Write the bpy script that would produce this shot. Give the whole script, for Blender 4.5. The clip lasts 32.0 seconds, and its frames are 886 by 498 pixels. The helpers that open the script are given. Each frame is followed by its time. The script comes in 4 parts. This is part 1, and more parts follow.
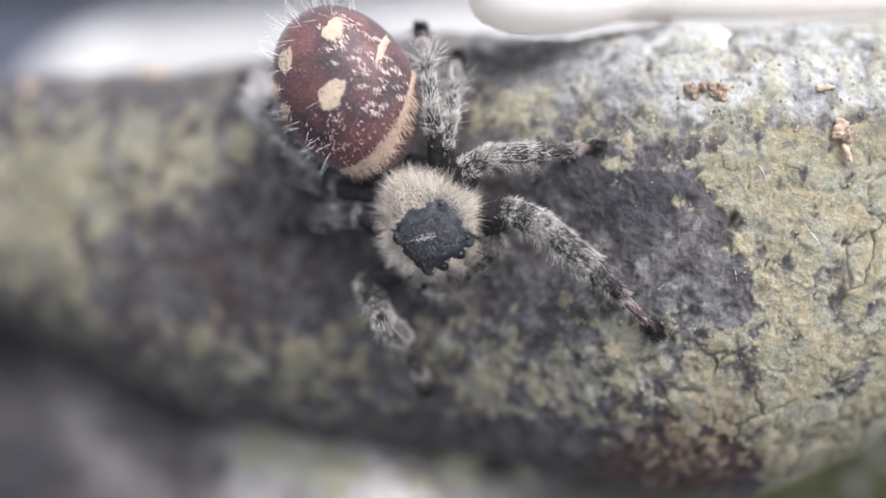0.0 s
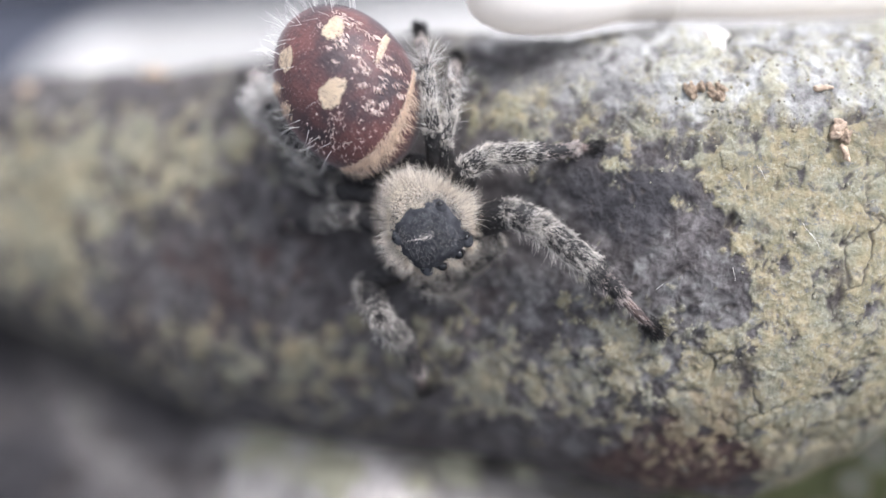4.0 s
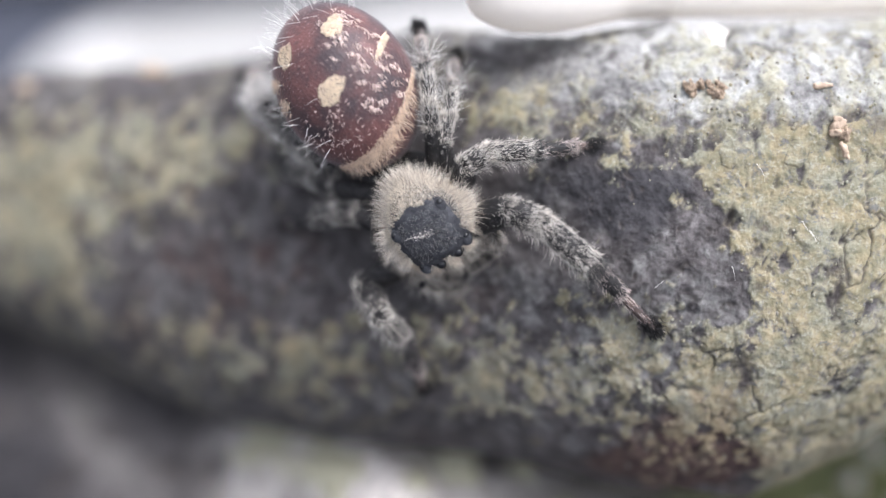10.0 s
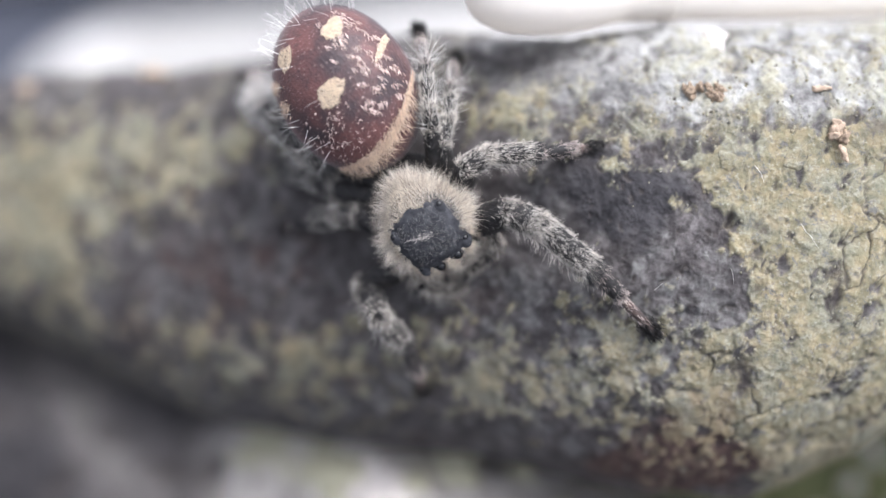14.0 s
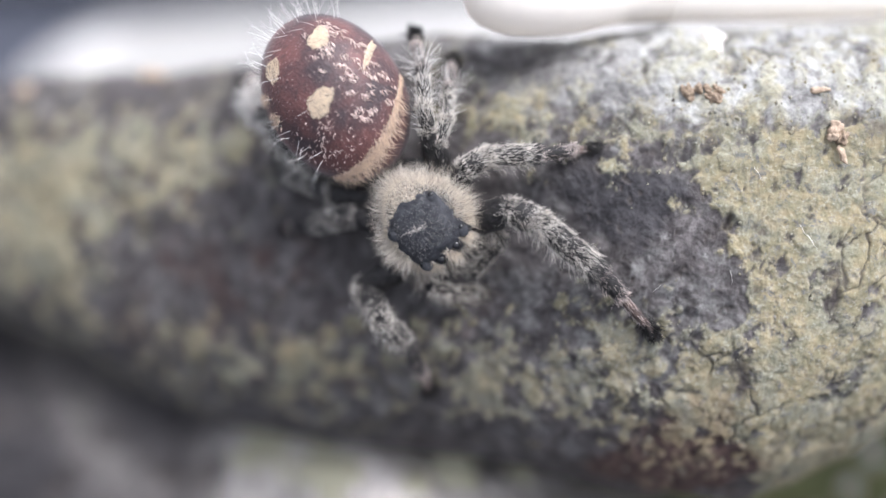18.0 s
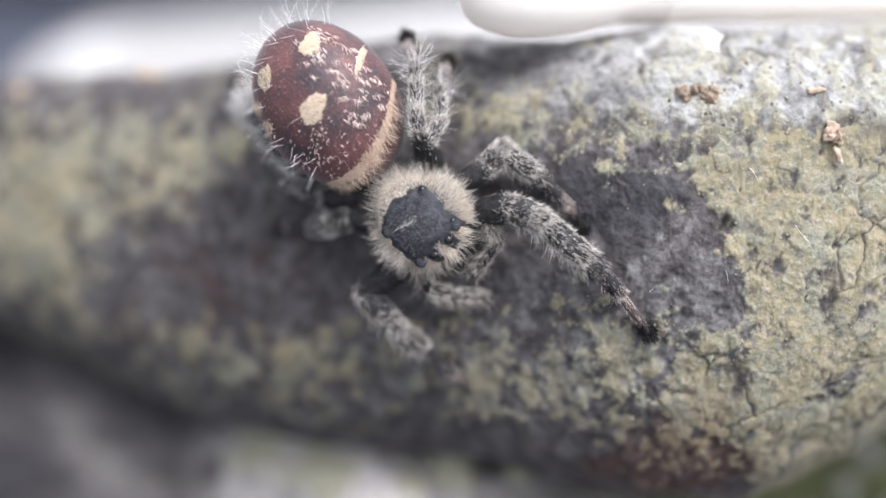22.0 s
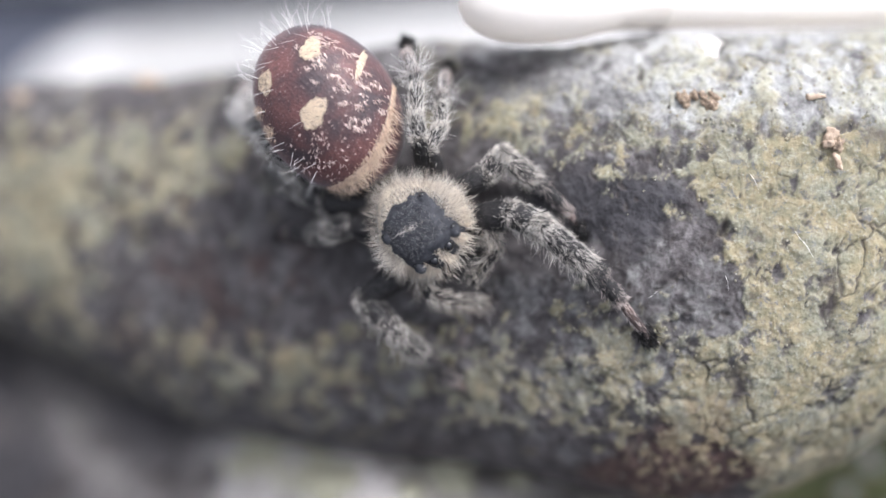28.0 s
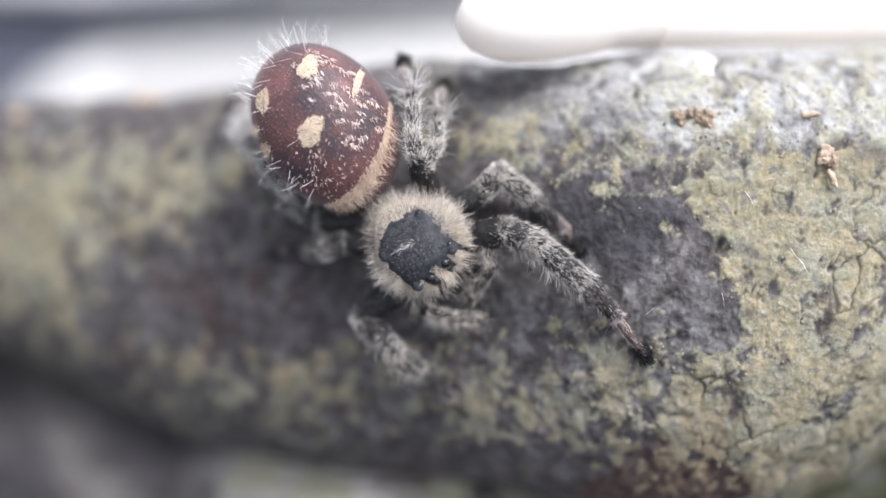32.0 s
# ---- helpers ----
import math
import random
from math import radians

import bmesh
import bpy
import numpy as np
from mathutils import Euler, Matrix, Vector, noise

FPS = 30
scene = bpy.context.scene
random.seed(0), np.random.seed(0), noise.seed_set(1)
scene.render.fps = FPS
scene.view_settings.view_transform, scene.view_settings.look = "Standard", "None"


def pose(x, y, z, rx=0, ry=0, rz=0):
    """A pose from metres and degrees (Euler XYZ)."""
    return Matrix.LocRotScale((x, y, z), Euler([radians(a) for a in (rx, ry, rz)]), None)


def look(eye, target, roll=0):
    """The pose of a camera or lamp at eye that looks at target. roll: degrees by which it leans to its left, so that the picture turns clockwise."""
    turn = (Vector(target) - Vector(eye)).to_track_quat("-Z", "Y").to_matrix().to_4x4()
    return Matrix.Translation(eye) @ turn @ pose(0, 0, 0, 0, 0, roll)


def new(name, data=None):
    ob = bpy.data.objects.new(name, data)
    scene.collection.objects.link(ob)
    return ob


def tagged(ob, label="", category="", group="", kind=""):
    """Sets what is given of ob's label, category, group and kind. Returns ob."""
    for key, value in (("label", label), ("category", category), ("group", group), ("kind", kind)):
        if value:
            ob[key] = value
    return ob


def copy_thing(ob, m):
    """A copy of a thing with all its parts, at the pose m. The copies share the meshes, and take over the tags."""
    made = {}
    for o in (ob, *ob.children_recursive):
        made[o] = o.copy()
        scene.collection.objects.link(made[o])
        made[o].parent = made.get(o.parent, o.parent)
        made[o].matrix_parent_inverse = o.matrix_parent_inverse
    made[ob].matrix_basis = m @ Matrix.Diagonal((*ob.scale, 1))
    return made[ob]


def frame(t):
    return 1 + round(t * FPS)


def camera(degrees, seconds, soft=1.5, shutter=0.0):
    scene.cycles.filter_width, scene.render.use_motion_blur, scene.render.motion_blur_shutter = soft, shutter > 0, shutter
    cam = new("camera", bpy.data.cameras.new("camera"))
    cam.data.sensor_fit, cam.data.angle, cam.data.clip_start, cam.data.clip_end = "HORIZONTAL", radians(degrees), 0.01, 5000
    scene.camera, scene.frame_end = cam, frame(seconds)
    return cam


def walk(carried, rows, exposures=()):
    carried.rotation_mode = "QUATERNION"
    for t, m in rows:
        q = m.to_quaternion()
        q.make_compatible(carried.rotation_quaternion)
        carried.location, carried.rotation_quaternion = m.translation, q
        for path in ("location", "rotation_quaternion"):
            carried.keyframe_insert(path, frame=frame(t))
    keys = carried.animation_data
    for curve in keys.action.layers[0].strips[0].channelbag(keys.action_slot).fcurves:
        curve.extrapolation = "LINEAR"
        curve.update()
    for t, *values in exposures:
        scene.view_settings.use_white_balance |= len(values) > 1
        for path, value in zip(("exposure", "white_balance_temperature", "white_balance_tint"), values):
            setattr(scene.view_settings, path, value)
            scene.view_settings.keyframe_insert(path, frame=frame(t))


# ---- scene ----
MM = 0.001
# The clinging place of the spider: x runs along the branch, y up its flank, z out from it; 50 mm over the table.
PERCH = pose(0, 0, 0.050, 45, 0, 0)
REACH = 66 * MM

# ---- camera: seconds, then degrees of turn left, up and lean, then millimetres back ----
cam = camera(40.0, 32.0, soft=1.5)
cam.data.dof.use_dof = True
cam.data.dof.focus_distance = 65.5 * MM
cam.data.dof.aperture_fstop = 8.0
SWAY = [
    (0, 0.022, 0.096, 0.03, 0.01), (0.5, -0.106, 0.451, -0.04, 0.05), (1, -0.127, 0.475, -0.03, 0.15), (1.5, -0.137, 0.309, 0.00, 0.13),
    (2, -0.144, 0.307, -0.05, 0.08), (2.5, -0.167, 0.325, 0.03, 0.08), (3, -0.075, 0.245, -0.02, 0.07), (3.5, -0.036, 0.117, 0.01, 0.05),
    (5.5, -0.057, 0.071, 0.02, 0.07), (6, 0.000, -0.000, 0.00, -0.00), (6.5, -0.088, 0.068, 0.05, 0.06), (7, -0.087, 0.069, 0.04, 0.03),
    (7.5, -0.075, -0.000, -0.00, 0.03), (8, -0.105, 0.028, 0.04, 0.07), (8.5, -0.203, 0.128, -0.02, -0.00), (9, -0.148, 0.087, -0.03, 0.04),
    (9.5, -0.070, 0.033, 0.03, 0.06), (10, -0.077, -0.005, 0.01, 0.01), (10.5, -0.034, -0.053, -0.07, 0.02), (11, -0.001, -0.123, 0.04, -0.01),
    (11.5, -0.041, -0.075, -0.03, -0.01), (12, -0.032, -0.150, 0.05, 0.02), (12.5, 0.059, -0.457, 0.05, 0.01), (13, -0.088, -0.169, 0.02, -0.02),
    (13.5, -0.142, 0.184, 0.07, 0.08), (14, -0.099, 0.093, 0.08, 0.11), (14.5, -0.182, 0.205, 0.11, 0.13), (16.5, -0.092, 0.151, 0.03, 0.06),
    (17, -0.103, 0.075, 0.02, 0.05), (17.5, -0.181, 0.150, 0.04, 0.09), (18, -0.152, 0.169, 0.04, 0.12), (18.5, -0.107, 0.141, 0.02, 0.09),
    (19, -0.320, 0.086, -0.01, 0.02), (19.5, -0.436, 0.103, 0.03, 0.06), (20, -0.425, 0.185, -0.04, 0.04), (20.5, -0.455, 0.207, 0.10, 0.14),
    (21, -0.461, 0.254, 0.03, 0.12), (21.5, -0.419, 0.224, 0.08, 0.13), (22, -0.346, 0.197, 0.02, 0.06), (22.5, -0.348, 0.242, -0.03, 0.08),
    (23, -0.347, 0.189, 0.06, 0.06), (23.5, -0.348, 0.178, 0.02, 0.09), (24, -0.376, 0.221, 0.06, 0.11), (24.5, -0.192, 0.147, 0.04, 0.05),
    (25, -0.208, 0.085, 0.02, 0.04), (25.5, -0.394, 0.265, 0.07, 0.11), (27.5, -0.406, 0.407, -0.04, 0.05), (28, -0.346, 0.482, 0.02, 0.07),
    (28.5, -0.189, 0.903, -0.01, 0.12), (29, -0.168, 0.939, -0.07, 0.14), (29.5, -0.238, 0.926, -0.02, 0.16), (30, -0.240, 0.872, 0.03, 0.14),
    (30.5, -0.499, 1.412, -0.05, 0.29), (31, -0.236, 1.177, -0.02, 0.21), (31.5, -0.169, 0.802, -0.05, 0.17), (32, -0.496, 1.295, -0.07, 0.28)
]
walk(cam, [(t, PERCH @ pose(0, 0, REACH + back * MM) @ pose(0, 0, 0, up, left, lean)) for t, left, up, lean, back in SWAY],
     exposures=[(0.0, 1.40, 5960, 14), (32.0, 1.41, 5960, 14)])

# ---- light: soft daylight from above and a little behind ----
SUN_FROM = (PERCH.to_3x3() @ Vector((0.36, 0.69, 0.63))).normalized()
world = bpy.data.worlds.new("daylight")
scene.world = world
world.use_nodes = True
sky = world.node_tree.nodes.new("ShaderNodeTexSky")
sky.sky_type, sky.sun_disc = "NISHITA", False
sky.air_density, sky.dust_density, sky.ozone_density = 1.0, 6.0, 0.4
sky.sun_elevation = math.asin(SUN_FROM.z)
sky.sun_rotation = math.atan2(SUN_FROM.x, SUN_FROM.y)
veil = world.node_tree.nodes.new("ShaderNodeHueSaturation")  # a thin cloud cover pales the blue
veil.inputs["Saturation"].default_value = 0.26
world.node_tree.links.new(sky.outputs["Color"], veil.inputs["Color"])
world.node_tree.links.new(veil.outputs["Color"], world.node_tree.nodes["Background"].inputs["Color"])
world.node_tree.nodes["Background"].inputs["Strength"].default_value = 0.145
lamp = bpy.data.lights.new("sun", "SUN")
lamp.energy, lamp.angle, lamp.color = 1.0, radians(18), (1.0, 0.96, 0.9)
sun = new("sun", lamp)
sun.matrix_world = look(SUN_FROM, (0, 0, 0))


# ---- materials ----
class Mat:
    """A node material under construction, in object space and metres."""

    def __init__(self, name, rough=0.6, spec=0.4):
        self.m = bpy.data.materials.new(name)
        self.m.use_nodes = True
        self.t = self.m.node_tree
        self.b = self.t.nodes["Principled BSDF"]
        self.b.inputs["Roughness"].default_value = rough
        self.b.inputs["Specular IOR Level"].default_value = spec
        self.co = self.t.nodes.new("ShaderNodeTexCoord").outputs["Object"]

    def put(self, value, socket):
        if hasattr(value, "is_linked"):
            self.t.links.new(value, socket)
        else:
            socket.default_value = (*value, 1) if isinstance(value, tuple) and len(value) == 3 else value

    def noise(self, size, detail=4.0, rough=0.55, warp=0.0):
        n = self.t.nodes.new("ShaderNodeTexNoise")
        n.inputs["Scale"].default_value, n.inputs["Detail"].default_value = 1 / (size * MM), detail
        n.inputs["Roughness"].default_value, n.inputs["Distortion"].default_value = rough, warp
        self.t.links.new(self.co, n.inputs["Vector"])
        return n.outputs["Fac"]

    def cells(self, size, feature="DISTANCE_TO_EDGE"):
        n = self.t.nodes.new("ShaderNodeTexVoronoi")
        n.feature = feature
        n.inputs["Scale"].default_value = 1 / (size * MM)
        self.t.links.new(self.co, n.inputs["Vector"])
        return n.outputs["Distance"]

    def ramp(self, fac, *stops):
        n = self.t.nodes.new("ShaderNodeValToRGB")
        e = n.color_ramp.elements
        while len(e) < len(stops):
            e.new(0.5)
        for s, (p, c) in zip(e, stops):
            s.position, s.color = p, (*c, 1) if isinstance(c, tuple) else (c, c, c, 1)
        self.t.links.new(fac, n.inputs["Fac"])
        return n.outputs["Color"]

    def mix(self, fac, a, b, blend="MIX"):
        n = self.t.nodes.new("ShaderNodeMix")
        n.data_type, n.blend_type = "RGBA", blend
        for v, k in ((fac, 0), (a, 6), (b, 7)):
            self.put(v, n.inputs[k])
        return n.outputs[2]

    def sum(self, a, b, op="ADD"):
        n = self.t.nodes.new("ShaderNodeMath")
        n.operation = op
        self.put(a, n.inputs[0]), self.put(b, n.inputs[1])
        return n.outputs[0]

    def field(self, name):
        n = self.t.nodes.new("ShaderNodeAttribute")
        n.attribute_name = name
        return n.outputs["Fac"]

    def island(self):
        return self.t.nodes.new("ShaderNodeNewGeometry").outputs["Random Per Island"]

    def bump(self, height, depth, strength=1.0):
        n = self.t.nodes.new("ShaderNodeBump")
        n.inputs["Distance"].default_value, n.inputs["Strength"].default_value = depth * MM, strength
        self.t.links.new(height, n.inputs["Height"])
        self.t.links.new(n.outputs["Normal"], self.b.inputs["Normal"])

    def colour(self, value):
        self.put(value, self.b.inputs["Base Color"])
        return self

    def rough(self, value):
        self.put(value, self.b.inputs["Roughness"])
        return self

    def glow_through(self, colour, share):
        """Lets light pass, as thin hair and soft fibre do."""
        s, x = self.t.nodes.new("ShaderNodeBsdfTranslucent"), self.t.nodes.new("ShaderNodeMixShader")
        self.put(colour, s.inputs["Color"])
        x.inputs["Fac"].default_value = share
        self.t.links.new(self.b.outputs[0], x.inputs[1]), self.t.links.new(s.outputs[0], x.inputs[2])
        self.t.links.new(x.outputs[0], self.t.nodes["Material Output"].inputs["Surface"])


def bark_material(name, pales):
    k = Mat(name, 0.9, 0.15)
    dark = k.ramp(k.noise(1.1, 6, 0.65, 0.4), (0.3, (0.03, 0.027, 0.0265)), (0.5, (0.064, 0.058, 0.057)), (0.72, (0.15, 0.138, 0.134)))
    pale = k.ramp(k.noise(0.7, 6, 0.7), *zip((0.34, 0.5, 0.68), pales))
    brown = k.ramp(k.noise(0.9, 5, 0.6), (0.35, (0.036, 0.025, 0.023)), (0.6, (0.085, 0.057, 0.05)), (0.78, (0.24, 0.165, 0.11)))
    gold = k.ramp(k.noise(0.9, 6, 0.65, 0.3), (0.3, (0.125, 0.113, 0.078)), (0.46, (0.205, 0.186, 0.116)), (0.58, (0.272, 0.23, 0.142)), (0.74, (0.3, 0.282, 0.195)))
    green = k.ramp(k.noise(0.45, 5, 0.7), (0.35, (0.135, 0.136, 0.102)), (0.65, (0.26, 0.26, 0.196)))
    crust = k.mix(k.ramp(k.noise(2.4, 3, 0.6), (0.46, 0.0), (0.64, 0.8)), gold, green)
    crust = k.mix(k.ramp(k.noise(0.3, 4, 0.7), (0.54, 0.0), (0.68, 0.6)), crust, (0.38, 0.37, 0.3))
    crust = k.mix(k.ramp(k.noise(0.62, 5, 0.75, 0.5), (0.36, 0.85), (0.46, 0.0)), crust, (0.125, 0.122, 0.122))
    crust = k.mix(k.ramp(k.noise(0.2, 4, 0.7), (0.3, 0.6), (0.4, 0.0)), crust, (0.1, 0.09, 0.08))
    base = k.mix(k.field("pale"), dark, pale)
    base = k.mix(k.field("brown"), base, brown)
    # dark bark, and on both branches some shade put into the colour
    base = k.mix(k.field("stain_shade"), base, k.ramp(k.noise(0.8, 5, 0.6), (0.35, (0.022, 0.021, 0.023)), (0.7, (0.055, 0.053, 0.056))))
    crust = k.mix(k.sum(k.field("pale"), 0.6, "MULTIPLY"), crust, k.ramp(k.noise(0.5, 5, 0.7), (0.3, (0.2, 0.2, 0.165)), (0.65, (0.46, 0.455, 0.375))))
    crust = k.mix(k.sum(k.field("brown"), 0.6, "MULTIPLY"), crust, k.ramp(k.noise(0.6, 5, 0.7), (0.3, (0.13, 0.095, 0.065)), (0.65, (0.32, 0.235, 0.14))))
    base = k.mix(k.field("lichen"), base, crust)
    k.colour(k.mix(k.field("crack"), base, (0.062, 0.054, 0.05)))
    k.bump(k.sum(k.noise(0.2, 5, 0.7), k.noise(0.6, 3)), 0.12)
    return k.m


def hair_material(name, light, shade, share=0.3, dark=0.35):
    k = Mat(name, 0.5, 0.5)
    c = k.ramp(k.island(), (dark - 0.3, shade), (dark, light), (1.0, tuple(min(1.0, v * 1.15) for v in light)))
    k.colour(c)
    k.glow_through(c, share)
    return k.m


def shell_material(name, a, b, rough, size=0.35, depth=0.03):
    k = Mat(name, rough, 0.22)
    k.colour(k.mix(k.ramp(k.noise(size, 5), (0.35, 0.0), (0.65, 1.0)), a, b))
    k.bump(k.noise(size * 0.35, 4), depth)
    return k.m


def abdomen_material():
    k = Mat("abdomen_skin", 0.5, 0.35)
    c = k.ramp(k.noise(2.6, 4, 0.6), (0.34, (0.034, 0.022, 0.024)), (0.52, (0.086, 0.037, 0.034)), (0.7, (0.132, 0.054, 0.047)))
    c = k.mix(k.ramp(k.noise(0.3, 3), (0.52, 0.0), (0.66, 0.5)), c, (0.03, 0.018, 0.018))
    c = k.mix(k.ramp(k.cells(0.2, "F1"), (0.1, 0.8), (0.2, 0.0)), c, (0.36, 0.27, 0.25))
    k.colour(c)
    k.b.inputs["Sheen Weight"].default_value, k.b.inputs["Sheen Roughness"].default_value = 0.2, 0.4  # fine down
    k.bump(k.sum(k.noise(0.12, 3), k.cells(0.16, "F1")), 0.02)
    return k.m


def plain_material(name, light, dark, size, rough, depth, spec=0.4, clear=0.0):
    k = Mat(name, rough, spec)
    c = k.mix(k.ramp(k.noise(size, 5, 0.6), (0.3, 0.0), (0.7, 1.0)), dark, light)
    k.colour(c)
    k.bump(k.noise(size * 0.2, 4), depth)
    if clear:
        k.glow_through(c, clear)
    return k.m


BARK = bark_material("lichened_bark", ((0.16, 0.157, 0.154), (0.3, 0.298, 0.285), (0.45, 0.45, 0.415)))
BLEACHED = bark_material("bleached_wood", ((0.22, 0.2, 0.185), (0.5, 0.46, 0.42), (0.68, 0.64, 0.59)))
SKIN = abdomen_material()
SHELL = shell_material("dark_shell", (0.008, 0.0075, 0.0075), (0.026, 0.024, 0.023), 0.55)
CAP = shell_material("head_shield", (0.012, 0.013, 0.016), (0.046, 0.047, 0.052), 0.6, 0.3, 0.06)
CREAM = hair_material("cream_hair", (0.84, 0.77, 0.65), (0.34, 0.27, 0.2), 0.3, 0.46)
IVORY = hair_material("ivory_hair", (0.8, 0.75, 0.66), (0.36, 0.3, 0.25), 0.35, 0.45)
DOWN = hair_material("grey_down", (0.2, 0.19, 0.18), (0.05, 0.05, 0.05), 0.2)
WHITE = hair_material("white_hair", (0.86, 0.84, 0.8), (0.45, 0.42, 0.38), 0.35)
GREY = hair_material("grey_leg_hair", (0.74, 0.7, 0.63), (0.3, 0.27, 0.24), 0.3, 0.4)
ASH = hair_material("ash_leg_hair", (0.66, 0.58, 0.53), (0.25, 0.2, 0.18), 0.3)
DUSK = hair_material("dusky_hair", (0.045, 0.042, 0.042), (0.015, 0.015, 0.016), 0.1)
TAWNY = hair_material("tawny_hair", (0.78, 0.63, 0.48), (0.42, 0.28, 0.2), 0.25)
SCALE = hair_material("cream_scales", (0.74, 0.62, 0.46), (0.6, 0.47, 0.33), 0.1)
FLECK = hair_material("pink_flecks", (0.8, 0.66, 0.58), (0.46, 0.32, 0.27), 0.1)
EYE = Mat("glossy_eye", 0.2, 0.4).colour((0.006, 0.006, 0.007)).m
PINK = shell_material("pale_toe_skin", (0.05, 0.036, 0.032), (0.12, 0.085, 0.072), 0.5)
STICK = plain_material("white_plastic", (0.81, 0.775, 0.72), (0.75, 0.715, 0.66), 6.0, 0.4, 0.03, 0.4, 0.45)
DISH = plain_material("pale_glaze", (0.275, 0.268, 0.252), (0.24, 0.235, 0.222), 20.0, 0.35, 0.02)
CLOTH = plain_material("white_towelling", (0.62, 0.61, 0.61), (0.46, 0.46, 0.47), 1.2, 0.95, 0.5, 0.1)
TABLE = plain_material("slate_grey_table", (0.038, 0.042, 0.056), (0.026, 0.029, 0.04), 14.0, 0.55, 0.1)
MOSS = plain_material("green_moss", (0.25, 0.26, 0.12), (0.14, 0.155, 0.07), 1.6, 0.9, 0.3)
TUFT = plain_material("green_lichen", (0.44, 0.42, 0.3), (0.29, 0.275, 0.2), 0.7, 0.9, 0.2)
CRUMB = plain_material("brown_crumb", (0.46, 0.35, 0.24), (0.09, 0.058, 0.04), 0.22, 0.6, 0.1)
HUSK = plain_material("pale_husk", (0.47, 0.37, 0.27), (0.24, 0.165, 0.11), 0.5, 0.55, 0.06)


# ---- mesh tools ----
def hashed(i, j, k, seed):
    h = (i * 374761393 + j * 668265263 + k * 2147483647 + seed * 144269) & 0xFFFFFFFF
    h = ((h ^ (h >> 13)) * 1274126177) & 0xFFFFFFFF
    return ((h ^ (h >> 16)) & 0xFFFF) / 65535.0


def value_noise(p, seed):
    b = np.floor(p).astype(np.int64)
    f = p - b
    f = f * f * (3 - 2 * f)
    out = np.zeros(len(p))
    for c in range(8):
        dx, dy, dz = c & 1, c >> 1 & 1, c >> 2
        wgt = (f[:, 0] if dx else 1 - f[:, 0]) * (f[:, 1] if dy else 1 - f[:, 1]) * (f[:, 2] if dz else 1 - f[:, 2])
        out += wgt * hashed(b[:, 0] + dx, b[:, 1] + dy, b[:, 2] + dz, seed)
    return out


def fbm(p, size, octaves=4, seed=0, gain=0.5):
    """Fractal noise about 0, of features that many millimetres across."""
    total, amp, q, top = np.zeros(len(p)), 1.0, p / size, 0.0
    for o in range(octaves):
        total += amp * (value_noise(q, seed + o) - 0.5)
        top += amp
        amp, q = amp * gain, q * 2.03 + 17.1
    return 2 * total / top


def cell_edges(p, size, seed):
    """Distance to the border of jittered cells, 0 on the border."""
    q = p / size
    b = np.floor(q).astype(np.int64)
    f1, f2 = np.full(len(p), 9.0), np.full(len(p), 9.0)
    for dx in (-1, 0, 1):
        for dy in (-1, 0, 1):
            for dz in (-1, 0, 1):
                c = b + np.array((dx, dy, dz))
                j = np.stack([hashed(c[:, 0], c[:, 1], c[:, 2], seed + s) for s in range(3)], 1)
                d = np.linalg.norm(c + j - q, axis=1)
                f2 = np.minimum(f2, np.maximum(f1, d))
                f1 = np.minimum(f1, d)
    return f2 - f1


def link(name, verts, faces, mats, parent=None, label="", which=None, smooth=True, sizes=None):
    """ONE mesh object out of arrays in millimetres. faces: rows of corners, -1 filling up the triangles."""
    me = bpy.data.meshes.new(name)
    faces = np.asarray(faces)
    verts = np.asarray(verts, float) * MM
    quad = faces.shape[1] == 4
    count = np.where(faces[:, 3] < 0, 3, 4) if quad else np.full(len(faces), 3)
    flat = faces.ravel()
    flat = flat[flat >= 0]
    me.vertices.add(len(verts)), me.loops.add(len(flat)), me.polygons.add(len(faces))
    me.vertices.foreach_set("co", verts.ravel())
    me.loops.foreach_set("vertex_index", flat.astype(np.int32))
    me.polygons.foreach_set("loop_start", (np.cumsum(count) - count).astype(np.int32))
    for m in mats:
        me.materials.append(m)
    if which is not None:
        me.polygons.foreach_set("material_index", np.asarray(which, np.int32))
    me.polygons.foreach_set("use_smooth", np.full(len(faces), smooth))
    me.update(calc_edges=True)
    ob = new(name, me)
    ob.parent = parent
    return tagged(ob, label)


def join(*pieces):
    """Several (verts, faces) as one, and the piece number of each face."""
    vs, fs, w, n = [], [], [], 0
    for i, (v, f) in enumerate(pieces):
        f = np.asarray(f)
        if f.shape[1] == 3:
            f = np.hstack([f, np.full((len(f), 1), -1)])
        vs.append(v), fs.append(np.where(f < 0, -1, f + n)), w.append(np.full(len(f), i))
        n += len(v)
    return np.vstack(vs), np.vstack(fs), np.concatenate(w)


def grid_faces(rows, cols, wrap=True):
    i, j = np.meshgrid(np.arange(rows - 1), np.arange(cols if wrap else cols - 1), indexing="ij")
    a, b = i * cols + j, i * cols + (j + 1) % cols
    return np.stack([a, b, b + cols, a + cols], -1).reshape(-1, 4)


def lathe(radii, along, sides=20, squash=1.0):
    """A closed round body along y: radius by station."""
    a = np.linspace(0, 2 * np.pi, sides, endpoint=False)
    v = np.array([(r * math.cos(t), y, r * squash * math.sin(t)) for r, y in zip(radii, along) for t in a])
    return v, grid_faces(len(radii), sides)


